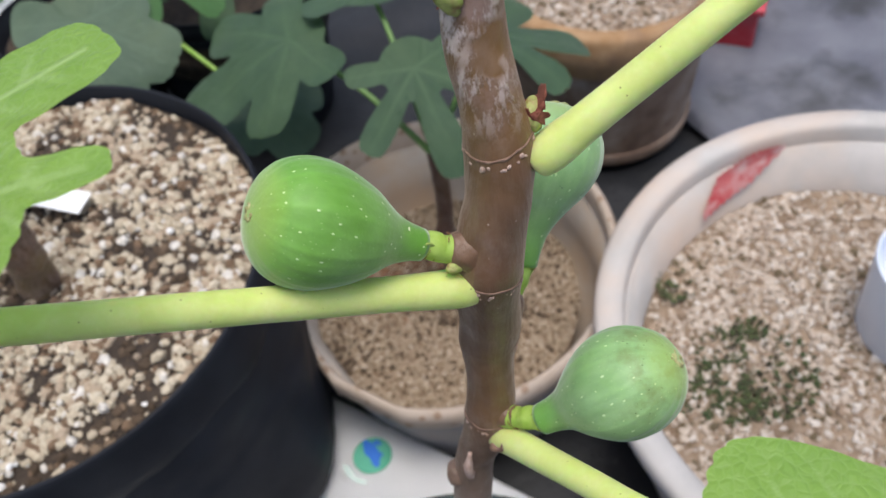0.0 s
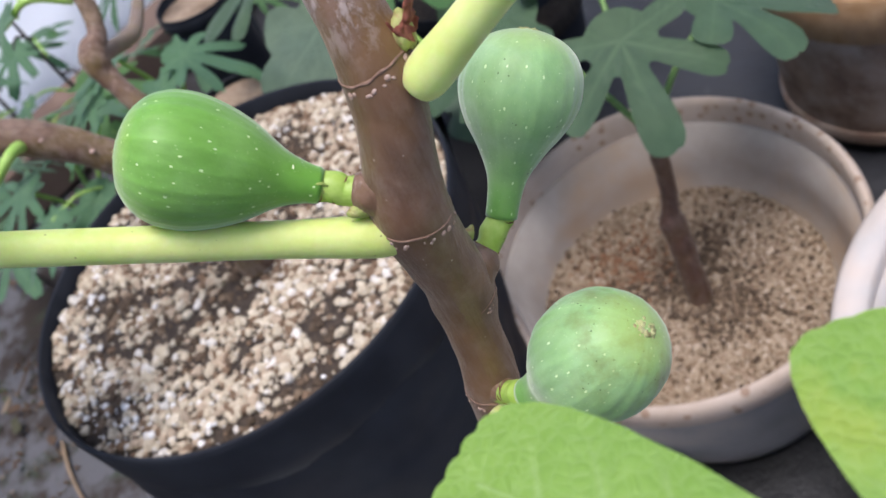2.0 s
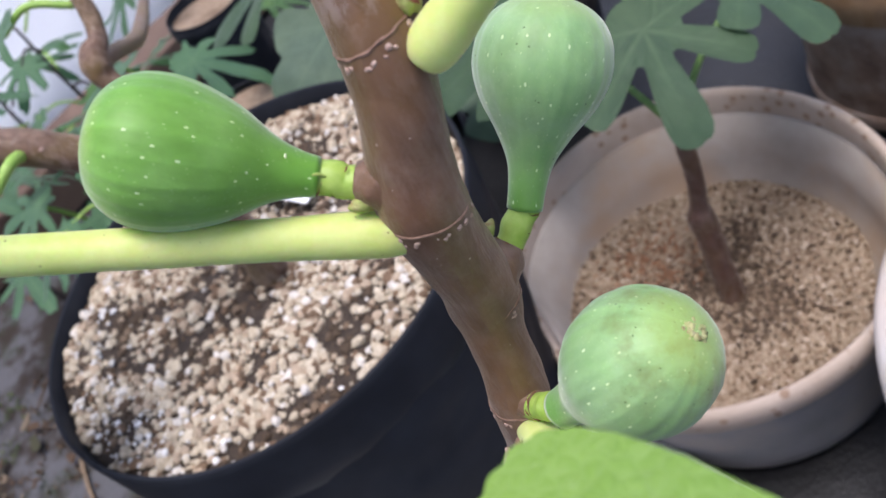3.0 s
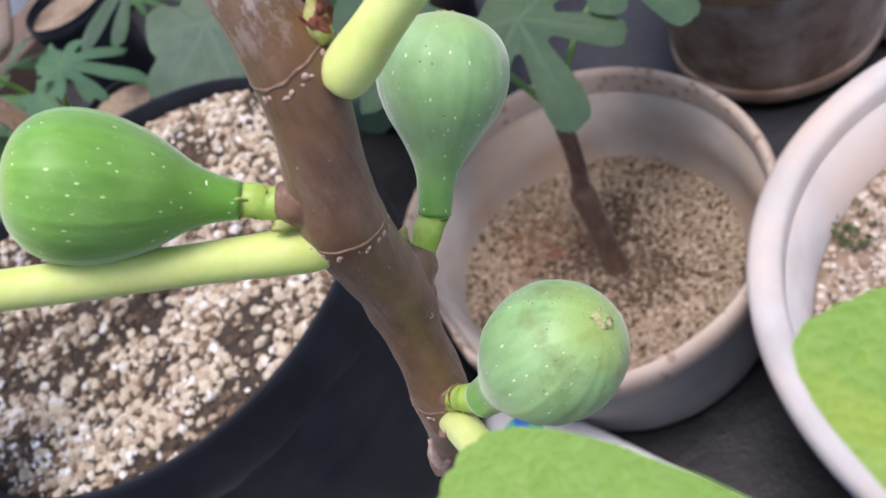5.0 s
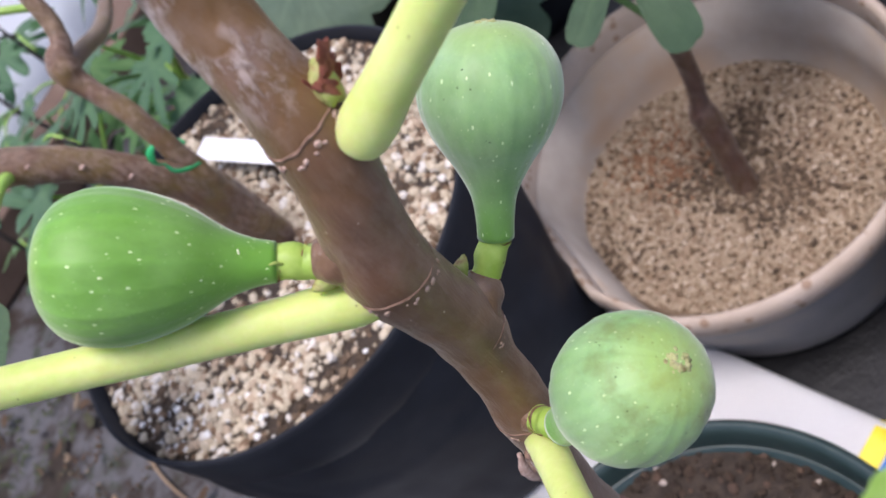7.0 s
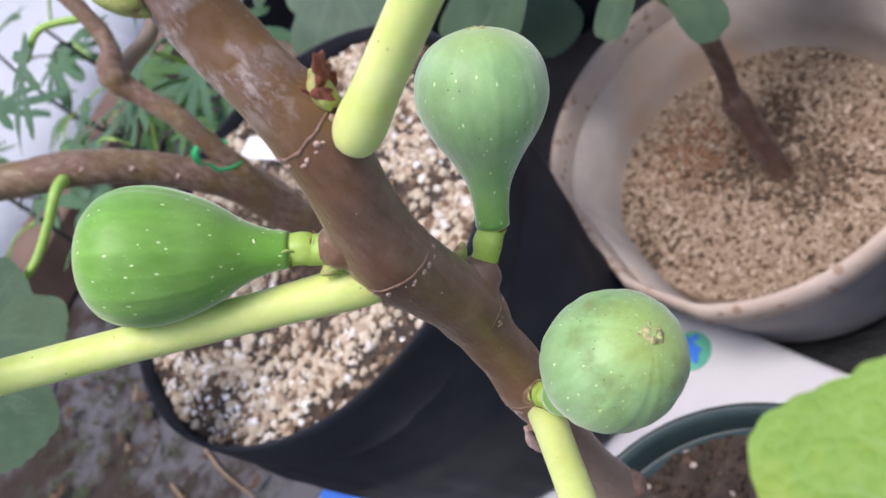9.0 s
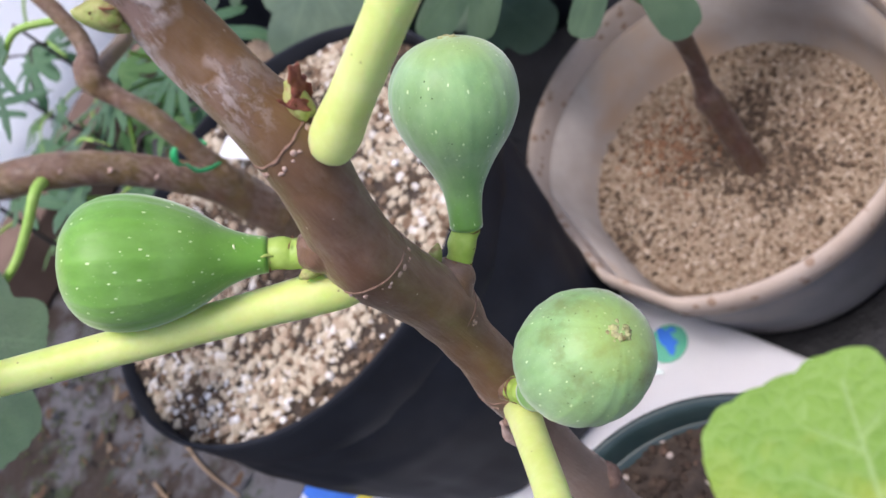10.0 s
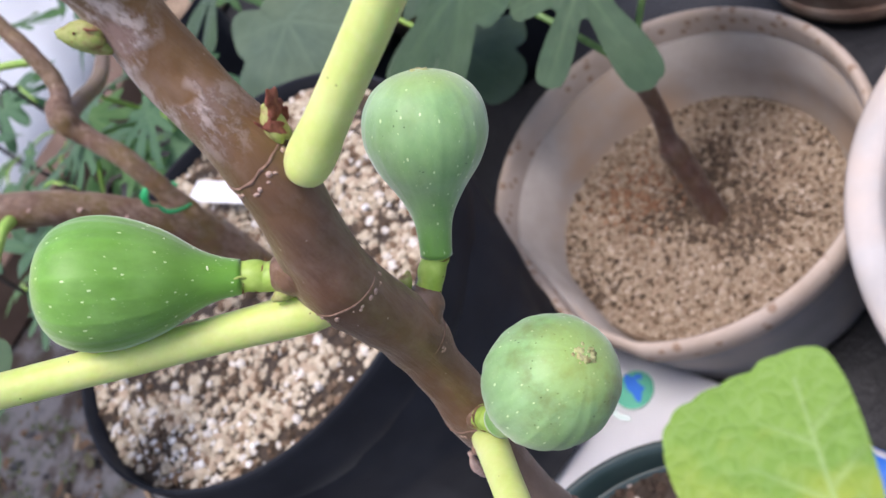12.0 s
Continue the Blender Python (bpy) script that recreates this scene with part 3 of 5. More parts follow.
def grains(name, n, radius, height, size, material, seed, mask=None, squash=0.75, hole=None):
    """Loose grains strewn over a round bed, as one mesh. height: z at x, y from the bed's middle."""
    rng = np.random.default_rng(seed)
    g = (1 + 5**0.5) / 2
    ico = np.array([(-1, g, 0), (1, g, 0), (-1, -g, 0), (1, -g, 0), (0, -1, g), (0, 1, g), (0, -1, -g), (0, 1, -g), (g, 0, -1), (g, 0, 1), (-g, 0, -1), (-g, 0, 1)]) / 1.9
    hull = bmesh.new()
    for v in ico:
        hull.verts.new(v)
    bmesh.ops.convex_hull(hull, input=hull.verts)
    hull.verts.index_update()
    tri = np.array([[v.index for v in f.verts] for f in hull.faces])
    hull.free()
    verts, faces, count = [], [], 0
    while count < n:
        x, y = rng.uniform(-radius, radius, 2)
        if math.hypot(x, y) > radius or (mask and rng.random() > mask(x, y)):
            n -= 0 if mask is None else 0.1
            continue
        s = size[0] + (size[1] - size[0]) * rng.random() ** 2
        q, _ = np.linalg.qr(rng.normal(size=(3, 3)))
        body = (ico * (1 + rng.uniform(-0.25, 0.25, (12, 1)))) @ q * s * (1, 1, 1) * rng.uniform(0.7, 1.15, 3)
        body[:, 2] *= squash
        verts.append(body + (x, y, height(x, y) + s * 0.35))
        faces.append(tri + 12 * count)
        count += 1
    me = bpy.data.meshes.new(name)
    me.from_pydata(np.concatenate(verts).tolist(), [], np.concatenate(faces).tolist())
    me.materials.append(material)
    return me


def bed(name, radius, height, material, rings=26, sides=72):
    """The surface of the earth in a pot, uneven."""
    bm = bmesh.new()
    mid = bm.verts.new((0, 0, height(0, 0)))
    last = None
    for i in range(1, rings + 1):
        r = radius * i / rings
        ring = [bm.verts.new((r * math.cos(2 * math.pi * j / sides), r * math.sin(2 * math.pi * j / sides), height(r * math.cos(2 * math.pi * j / sides), r * math.sin(2 * math.pi * j / sides)))) for j in range(sides)]
        for j in range(sides):
            q = (j + 1) % sides
            bm.faces.new((mid, ring[j], ring[q]) if last is None else (last[j], ring[j], ring[q], last[q]))
        last = ring
    low = [bm.verts.new((v.co.x * 0.97, v.co.y * 0.97, v.co.z - 0.04)) for v in last]
    for j in range(sides):
        q = (j + 1) % sides
        bm.faces.new((last[j], low[j], low[q], last[q]))
    bm.faces.new(low[::-1])
    return bm


# ---------------------------------------------------------------- ground and edges
def ground():
    bm = bmesh.new()
    xs = np.r_[-30, -8, -3, np.linspace(-1.4, 1.6, 121), 3, 8, 30]
    ys = np.r_[-30, -8, -2, np.linspace(-0.8, 2.2, 121), 4, 9, 30]
    grid = []
    for x in xs:
        row = []
        for y in ys:
            near = 1 if -1.5 < x < 1.7 and -1 < y < 2.3 else 0
            z = 0.006 * noise.noise(Vector((x * 4, y * 4, 0))) + 0.003 * noise.noise(Vector((x * 14, y * 14, 5)))
            fold = math.sin((x * 0.55 + y) * 9 + 2.5 * noise.noise(Vector((x * 3, y * 3, 9))))
            z += 0.006 * max(0, fold - 0.8) / 0.2 * (1 if x > 0.3 else 0.2)
            row.append(bm.verts.new((x, y, z * near - 0.009)))
        grid.append(row)
    for a, b in zip(grid, grid[1:]):
        for j in range(len(ys) - 1):
            bm.faces.new((a[j], b[j], b[j + 1], a[j + 1]))
    tagged(part("ground", bm, M_GROUND), "grey weed cloth with folds, dirt and moss, darkened for shade among the pots", "ground", kind="structure")


ground()


def box(sx, sy, sz, bevel=0.004):
    bm = bmesh.new()
    bmesh.ops.create_cube(bm, size=1, matrix=Matrix.Diagonal((sx, sy, sz, 1)))
    bmesh.ops.bevel(bm, geom=list(bm.edges), offset=bevel, segments=2, affect="EDGES", profile=0.6)
    return bm


def sheet_wall():
    """The bright plastic sheet at the edge of the garden, on a timber sill."""
    m = Matrix.Translation((-0.27, 1.06, 0)) @ Matrix.Rotation(radians(29), 4, "Z")
    bm = bmesh.new()
    rows = []
    for i in range(61):
        x = -1.3 + 2.4 * i / 60
        rows.append([bm.verts.new((x, 0.07 + 0.09 * k + 0.02 * math.sin(x * 9) + 0.012 * noise.noise(Vector((x * 6, k * 0.3, 0))), 0.0 + 1.3 * k / 12)) for k in range(13)])
    for a, b in zip(rows, rows[1:]):
        for k in range(12):
            bm.faces.new((a[k], b[k], b[k + 1], a[k + 1]))
    bmesh.ops.solidify(bm, geom=list(bm.faces), thickness=0.003)
    wall = part("wall_sheet", bm, M_SHEET, m=m)
    tagged(wall, "bright white plastic sheeting behind the plants", "wall", kind="structure")
    sill = box(2.4, 0.09, 0.07)
    tagged(part("timber_sill", sill, M_TIMBER, m=m @ Matrix.Translation((-0.1, 0, 0.03)), smooth=False), "weathered brown timber board standing on edge", "board")


sheet_wall()


def lit_cloth():
    """A paler sheet added for the lit part of the ground cloth, creased and ragged at its edge."""
    bm = bmesh.new()
    rows = []
    for i in range(71):
        u = i / 70
        row = []
        for k in range(91):
            y = -0.9 + 1.75 * k / 90
            x0 = 0.47 + 0.05 * noise.noise(Vector((y * 5, 2, 0))) + 0.1 * max(0, y - 0.3)
            x = x0 + (2.2 - x0) * u
            ridge = max(0, math.sin((x * 0.6 + y) * 23 + 2.2 * noise.noise(Vector((x * 4, y * 4, 3)))) - 0.72) / 0.28
            row.append(bm.verts.new((x, y, 0.001 + 0.005 * ridge + 0.003 * noise.noise(Vector((x * 12, y * 12, 7))) + 0.003 * min(1, u * 20))))
        rows.append(row)
    for a, b in zip(rows, rows[1:]):
        for k in range(90):
            bm.faces.new((a[k], b[k], b[k + 1], a[k + 1]))
    bmesh.ops.solidify(bm, geom=list(bm.faces), thickness=0.002)
    tagged(part("tarpaulin", bm, M_LIT_CLOTH), "creased pale blue-grey sheet with dirt spots, added for the lit part of the ground cloth", "tarpaulin")


# the ground cloth's colour out of the pots' shade, with dark dirt spots
M_LIT_CLOTH = two_tone("lit_blue_grey_cloth", (0.2, 0.205, 0.25), (0.3, 0.305, 0.35), 14, 0.5, fine=300, bump=0.3, c=(0.1, 0.1, 0.11), big=11)
lit_cloth()

# ---------------------------------------------------------------- pots
def pot(name, at, rim_r, base_r, rim_z, base_z, wall, material, label, lip=0.012, lip_h=0.02, rim_mat=None, wobble=0.006, tilt=(0, 0), liner=None, dents=(), warp=(0, 0), group=""):
    """A round plant pot: outer wall, rolled rim, inner wall and floor."""
    h = rim_z - base_z
    holder = thing(name, (at[0], at[1], base_z), label, "plant pot", group)
    m = Matrix.Translation((at[0], at[1], base_z)) @ Matrix.Rotation(radians(tilt[0]), 4, "X") @ Matrix.Rotation(radians(tilt[1]), 4, "Y")
    PLACE[holder] = holder.matrix_basis = m

    def turned(profile):
        # a warped pot has its foot set off from under its rim
        bm = lathe(profile, 128, wobble, dents)
        for v in bm.verts:
            v.co.x += warp[0] * (1 - v.co.z / h)
            v.co.y += warp[1] * (1 - v.co.z / h)
        return bm

    under = rim_r - lip - (rim_r - lip - base_r) * lip_h / h
    outer = [(0.0005, 0.0), (base_r * 0.96, 0.0), (base_r, 0.004)]
    for k in range(1, 8):
        outer.append((base_r + (under - base_r) * k / 8, 0.004 + (h - lip_h - 0.004) * k / 8))
    outer += [(under, h - lip_h)]
    inner = [(rim_r - lip - wall, h - lip_h), (rim_r - lip - wall - (rim_r - base_r) * 0.45, h * 0.5), (base_r - wall, 0.01), (0.0005, 0.01)]
    if liner:
        part("body", turned(outer + [(under - wall * 0.5, h - lip_h)]), material, holder, m=m)
        part("inner_wall", turned([(under - wall * 0.5, h - lip_h), (under - wall, h - lip_h)] + inner[1:]), liner, holder, "stained beige inner wall", m)
    else:
        part("body", turned(outer + [(under - wall, h - lip_h)] + inner[1:]), material, holder, m=m)
    rim = [(under - 0.001, h - lip_h), (rim_r - 0.003, h - lip_h + 0.001), (rim_r, h - lip_h + 0.004), (rim_r, h - 0.004), (rim_r - 0.003, h)]
    rim += [(rim_r - lip - wall + 0.003, h), (rim_r - lip - wall, h - 0.004), (rim_r - lip - wall - 0.001, h - lip_h - 0.004)]
    part("rim", turned(rim), rim_mat or material, holder, m=m)
    return holder, m


# black grow bag, leaning a little
BAG = Matrix.Translation((-0.0817, 0.329, 0.034)) @ Matrix.Rotation(radians(-3.0), 4, "Y") @ Matrix.Translation((0, 0, -0.034))


def grow_bag():
    """A soft black bag with a turned-down hem, creased walls and a slumped foot."""
    holder = thing("grow_bag", (-0.0817, 0.329, 0.034), "glossy black plastic grow bag standing on a white sack", "grow bag")
    m = BAG
    shape = [(0.034, 0.13), (0.046, 0.1335), (0.06, 0.1345), (0.08, 0.136), (0.1, 0.1375), (0.12, 0.1395), (0.14, 0.142), (0.16, 0.1445), (0.2, 0.1455), (0.232, 0.144)]
    rows = [(0.001, 0.034), (0.11, 0.034)] + [(lerp(z, *zip(*shape)), z) for z in np.linspace(0.036, 0.232, 44)]
    sides = 200
    bm = bmesh.new()
    rings = []
    for r, z in rows + [(0.1415, 0.24), (0.11, 0.12), (0.001, 0.06)]:
        ring = []
        for k in range(sides):
            a = 2 * math.pi * k / sides
            c, d = math.cos(a), math.sin(a)
            crease = noise.noise(Vector((c * 2.2, d * 2.2, z * 9))) * 0.0035 + abs(noise.noise(Vector((c * 5, d * 5, z * 16 + c * 2)))) * 0.003
            soft = min(1, max(0, (0.235 - z) / 0.05)) if r > 0.112 else 0
            # the foot sags outward towards the sack's open side
            turn = (math.degrees(a) + 62 + 180) % 360 - 180
            sag = 0.012 * math.exp(-((turn / 36) ** 2)) * min(1, max(0, (0.17 - z) / 0.1)) if r > 0.112 else 0
            out = r + crease * soft + sag
            # flattened where it leans on the neighbouring pot
            if c > 0.1:
                out = min(out, (0.1185 + max(0, z - 0.13) * 0.3) / c)
            ring.append(bm.verts.new((out * c, out * d, z)))
        rings.append(ring)
    for a, b in zip(rings, rings[1:]):
        for k in range(sides):
            q = (k + 1) % sides
            bm.faces.new((a[k], a[q], b[q], b[k]))
    part("body", bm, M_BLACK, holder, m=m)
    hem = []
    for r, z in ((0.1425, 0.206), (0.1447, 0.209), (0.146, 0.222), (0.147, 0.25), (0.1465, 0.2555), (0.1452, 0.2572), (0.1438, 0.2555), (0.1432, 0.24)):
        hem.append((r, z))
    part("hem", lathe(hem, 120, 0.012), M_BLACK, holder, "turned-down black hem", m)


grow_bag()


def black_soil(x, y):
    r = math.hypot(x, y)
    return 0.006 * noise.noise(Vector((x * 18, y * 18, 1))) - 0.004 * max(0, (r - 0.11) / 0.03)


tagged(part("potting_soil", bed("potting_soil", 0.1435, black_soil, M_EARTH), M_EARTH, m=BAG @ Matrix.Translation((0, 0, 0.247))), "dark potting soil filling the black pot", "soil", kind="stuff")


def perlite_mask(x, y):
    bare = 1.0
    for u, v, r in ((-0.055, -0.058, 0.02), (-0.008, -0.046, 0.017), (-0.118, -0.052, 0.02), (-0.12, 0.02, 0.022), (0.004, -0.125, 0.014), (-0.035, 0.0, 0.012)):
        bare *= 1 - 0.88 * math.exp(-((x - u) ** 2 + (y - v) ** 2) / r**2)
    return bare * (0.16 + 2.5 * max(0, noise.noise(Vector((x * 26, y * 26, 3))) + 0.17))


tagged(lay("pumice_gravel", grains("pumice_gravel", 8200, 0.1415, black_soil, (0.0011, 0.004), M_PERLITE, 4, perlite_mask), m=BAG @ Matrix.Translation((0, 0, 0.247)), smooth=False), "pale tan pumice and white perlite strewn on dark soil", "gravel", kind="stuff")
tagged(lay("soil_crumbs", grains("soil_crumbs", 1600, 0.141, black_soil, (0.0012, 0.0045), M_CLOD, 5, lambda x, y: 0.25 + 1.5 * max(0, -noise.noise(Vector((x * 26, y * 26, 3))))), m=BAG @ Matrix.Translation((0, 0, 0.246)), smooth=False), "dark brown crumbs of potting soil", "soil", kind="stuff")


def perlite_edge(x, y):
    a = math.atan2(y, x)
    return 0.9 if math.hypot(x, y) > 0.105 and (a < -1.9 or a > 2.2) else 0.02


tagged(lay("white_perlite", grains("white_perlite", 330, 0.139, black_soil, (0.0008, 0.003), M_WHITEGRAIN, 25, perlite_edge), m=BAG @ Matrix.Translation((0, 0, 0.248)), smooth=False), "white perlite grains along the edge of the bag", "gravel", kind="stuff")

# grey pot
pot("grey_pot", (0.1576, 0.2639), 0.1327, 0.106, 0.1232, 0.007, 0.005, M_GREY_OUT, "weathered grey plastic pot with a beige inside, half filled", 0.003, 0.02, wobble=0.008, rim_mat=M_GREY_RIM, liner=M_GREY, tilt=(2.35, -3.6), dents=((175.5, 0.1196, 0.1327), (200.7, 0.1262, 0.1327)), warp=(0.004, -0.016))


def grey_soil(x, y):
    return 0.008 * noise.noise(Vector((x * 12, y * 12, 8))) - 0.05 * y * 0.2


tagged(part("tan_soil", bed("tan_soil", 0.104, grey_soil, M_TANEARTH), M_TANEARTH, m=Matrix.Translation((0.1545, 0.2615, 0.057))), "tan gritty soil in the grey pot", "soil", kind="stuff")
tagged(lay("fine_grit", grains("fine_grit", 15000, 0.1035, grey_soil, (0.0009, 0.0023), M_GRIT, 6, lambda x, y: 0.75 + 0.9 * noise.noise(Vector((x * 24, y * 24, 2)))), m=Matrix.Translation((0.1545, 0.2615, 0.057)), smooth=False), "fine tan grit with dark crumbs", "gravel", kind="stuff")

def clods():
    """Dark damp clods gathered round the cutting's foot."""
    def spread(x, y):
        heap = sum(math.exp(-((x - u) ** 2 + (y - v) ** 2) / r**2) for u, v, r in ((0.02, -0.037, 0.024), (0.038, 0.026, 0.022), (-0.092, 0.012, 0.018), (0.0, 0.0, 0.03)))
        return max(0.02, 0.9 * heap + 0.5 * noise.noise(Vector((x * 30, y * 30, 12))) - 0.1)

    me = grains("dark_clods", 2400, 0.102, lambda x, y: grey_soil(x, y) + 0.001, (0.0009, 0.0028), M_CLOD, 18, spread)
    tagged(lay("dark_clods", me, m=Matrix.Translation((0.1545, 0.2615, 0.057)), smooth=False), "dark brown clods of soil round the cutting", "soil", kind="stuff")


clods()
M_RUST = grit_material("rusty_crumbs", [(0.5, (0.2, 0.1, 0.055)), (0.3, (0.28, 0.16, 0.095)), (0.2, (0.13, 0.07, 0.04))])
tagged(lay("rusty_crumbs", grains("rusty_crumbs", 620, 0.05, lambda x, y: grey_soil(x - 0.018, y + 0.045) + 0.001, (0.0009, 0.0024), M_RUST, 27, lambda x, y: math.exp(-(x * x + y * y) / 0.028**2)), m=Matrix.Translation((0.1365, 0.3065, 0.057)), smooth=False), "reddish brown crumbs on the tan soil", "soil", kind="stuff")

# white pot
WP, WM = pot("white_pot", (0.3223, -0.0087), 0.199, 0.16, 0.142, 0.0, 0.005, M_WHITEPOT, "large chalky white plastic pot with a red smear inside", 0.015, 0.016, wobble=0.004)


def white_soil(x, y):
    return 0.008 * noise.noise(Vector((x * 9, y * 9, 4)))


tagged(part("pale_soil", bed("pale_soil", 0.1645, white_soil, M_TANEARTH), M_TANEARTH, m=Matrix.Translation((0.3223, -0.0087, 0.085))), "pale gritty soil with dark mossy spots in the white pot", "soil", kind="stuff")
tagged(lay("pale_grit", grains("pale_grit", 9500, 0.163, white_soil, (0.0014, 0.0036), M_GRIT_PALE, 9, lambda x, y: 0.75 + 0.9 * noise.noise(Vector((x * 17, y * 17, 5)))), m=Matrix.Translation((0.3223, -0.0087, 0.085)), smooth=False), "pale tan grit grains", "gravel", kind="stuff")


def red_smear():
    """A patch of red paint on the pot's inner wall."""
    bm = bmesh.new()
    rows = []
    for i in range(41):
        deg = 63 + 25 * i / 40
        a = radians(deg)
        lo = lerp(deg, (63, 72, 80, 88), (0.129, 0.109, 0.103, 0.098)) + 0.0015 * math.sin(i * 1.7)
        hi = lerp(deg, (63, 72, 82, 88), (0.136, 0.1365, 0.127, 0.103)) + 0.0015 * math.sin(i * 2.3)
        row = []
        for k in range(7):
            z = min(0.1365, lo + max(0.001, hi - lo) * k / 6)
            r = 0.1738 - 0.0176 * max(0, 0.126 - z) / 0.055
            row.append(bm.verts.new((r * math.cos(a), r * math.sin(a), z)))
        rows.append(row)
    for a, b in zip(rows, rows[1:]):
        for k in range(6):
            bm.faces.new((a[k], a[k + 1], b[k + 1], b[k]))
    part("paint_smear", bm, M_REDPAINT, WP, "faded red paint smear", WM)


red_smear()

M_MOSS = grit_material("moss_tufts", [(0.5, (0.035, 0.06, 0.022)), (0.3, (0.06, 0.085, 0.03)), (0.2, (0.03, 0.03, 0.018))])
for k, (x, y, r, n) in enumerate(((0.258, 0.05, 0.042, 620), (0.23, 0.05, 0.026, 200), (0.272, 0.135, 0.016, 90), (0.205, 0.085, 0.026, 170))):
    tagged(lay("moss_patch", grains("moss_patch", n, r, lambda x, y: 0.001, (0.0009, 0.0024), M_MOSS, 40 + k, lambda x, y: 0.35 + noise.noise(Vector((x * 60, y * 60, 1)))), m=Matrix.Translation((x, y, 0.086)), smooth=False), "dark green mossy patch on the pale soil", "moss", kind="stuff")
cup = thing("plastic_cup", (0.365, -0.004, 0.085), "pale blue-white plastic cup standing in the white pot", "cup")
part("wall", lathe([(0.001, 0.0), (0.04, 0.0), (0.042, 0.003), (0.046, 0.07), (0.0465, 0.072), (0.045, 0.073), (0.0445, 0.07), (0.04, 0.004), (0.001, 0.003)], 48), M_CUP, cup, m=Matrix.Translation((0.365, -0.004, 0.085)))

# terracotta pot
TP, TM = pot("terracotta_pot", (0.447, 0.378), 0.109, 0.088, 0.165, 0.0, 0.009, M_TERRA, "weathered terracotta pot with an ochre rim", 0.008, 0.045, M_TERRA_RIM)
part("foot_ring", lathe([(0.08, 0.0), (0.0895, 0.0), (0.0905, 0.003), (0.0915, 0.012), (0.0905, 0.0145), (0.086, 0.015)], 80, 0.008), M_TERRA, TP, "worn foot of the pot", TM)
tagged(part("tan_soil", bed("tan_soil", 0.091, grey_soil, M_TANEARTH), M_TANEARTH, m=Matrix.Translation((0.447, 0.378, 0.14))), "tan soil in the terracotta pot", "soil", kind="stuff")
tagged(lay("fine_grit", grains("fine_grit", 1500, 0.09, grey_soil, (0.0018, 0.0042), M_GRIT_PALE, 16), m=Matrix.Translation((0.447, 0.378, 0.14)), smooth=False), "pale grit on the soil", "gravel", kind="stuff")

# the fig's own pot
pot("green_pot", (-0.034, 0.006), 0.099, 0.075, 0.18, 0.036, 0.003, M_GREENPLASTIC, "dark green plastic pot holding the fig plant", 0.004, 0.018)
tagged(part("dark_soil", bed("dark_soil", 0.092, white_soil, M_EARTH), M_EARTH, m=Matrix.Translation((-0.034, 0.006, 0.155))), "dark moist soil in the green pot", "soil", kind="stuff")
tagged(lay("bark_crumbs", grains("bark_crumbs", 900, 0.09, white_soil, (0.0015, 0.004), M_CRUMB, 21), m=Matrix.Translation((-0.034, 0.006, 0.155)), smooth=False), "dark bark crumbs with a few pale grains", "bark", kind="stuff")


# red plastic block on the cloth
def red_block():
    holder = thing("red_crate", (0.63, 0.36, 0), "small red plastic crate on the ground cloth", "crate")
    m = Matrix.Translation((0.645, 0.375, 0)) @ Matrix.Rotation(radians(-58), 4, "Z")
    part("body", box(0.065, 0.1, 0.05, 0.004), M_REDBOX, holder, m=m @ Matrix.Translation((0, 0, 0.023)), smooth=False)
    part("lip", box(0.075, 0.11, 0.008, 0.003), M_REDBOX, holder, m=m @ Matrix.Translation((0, 0, 0.05)), smooth=False)


red_block()


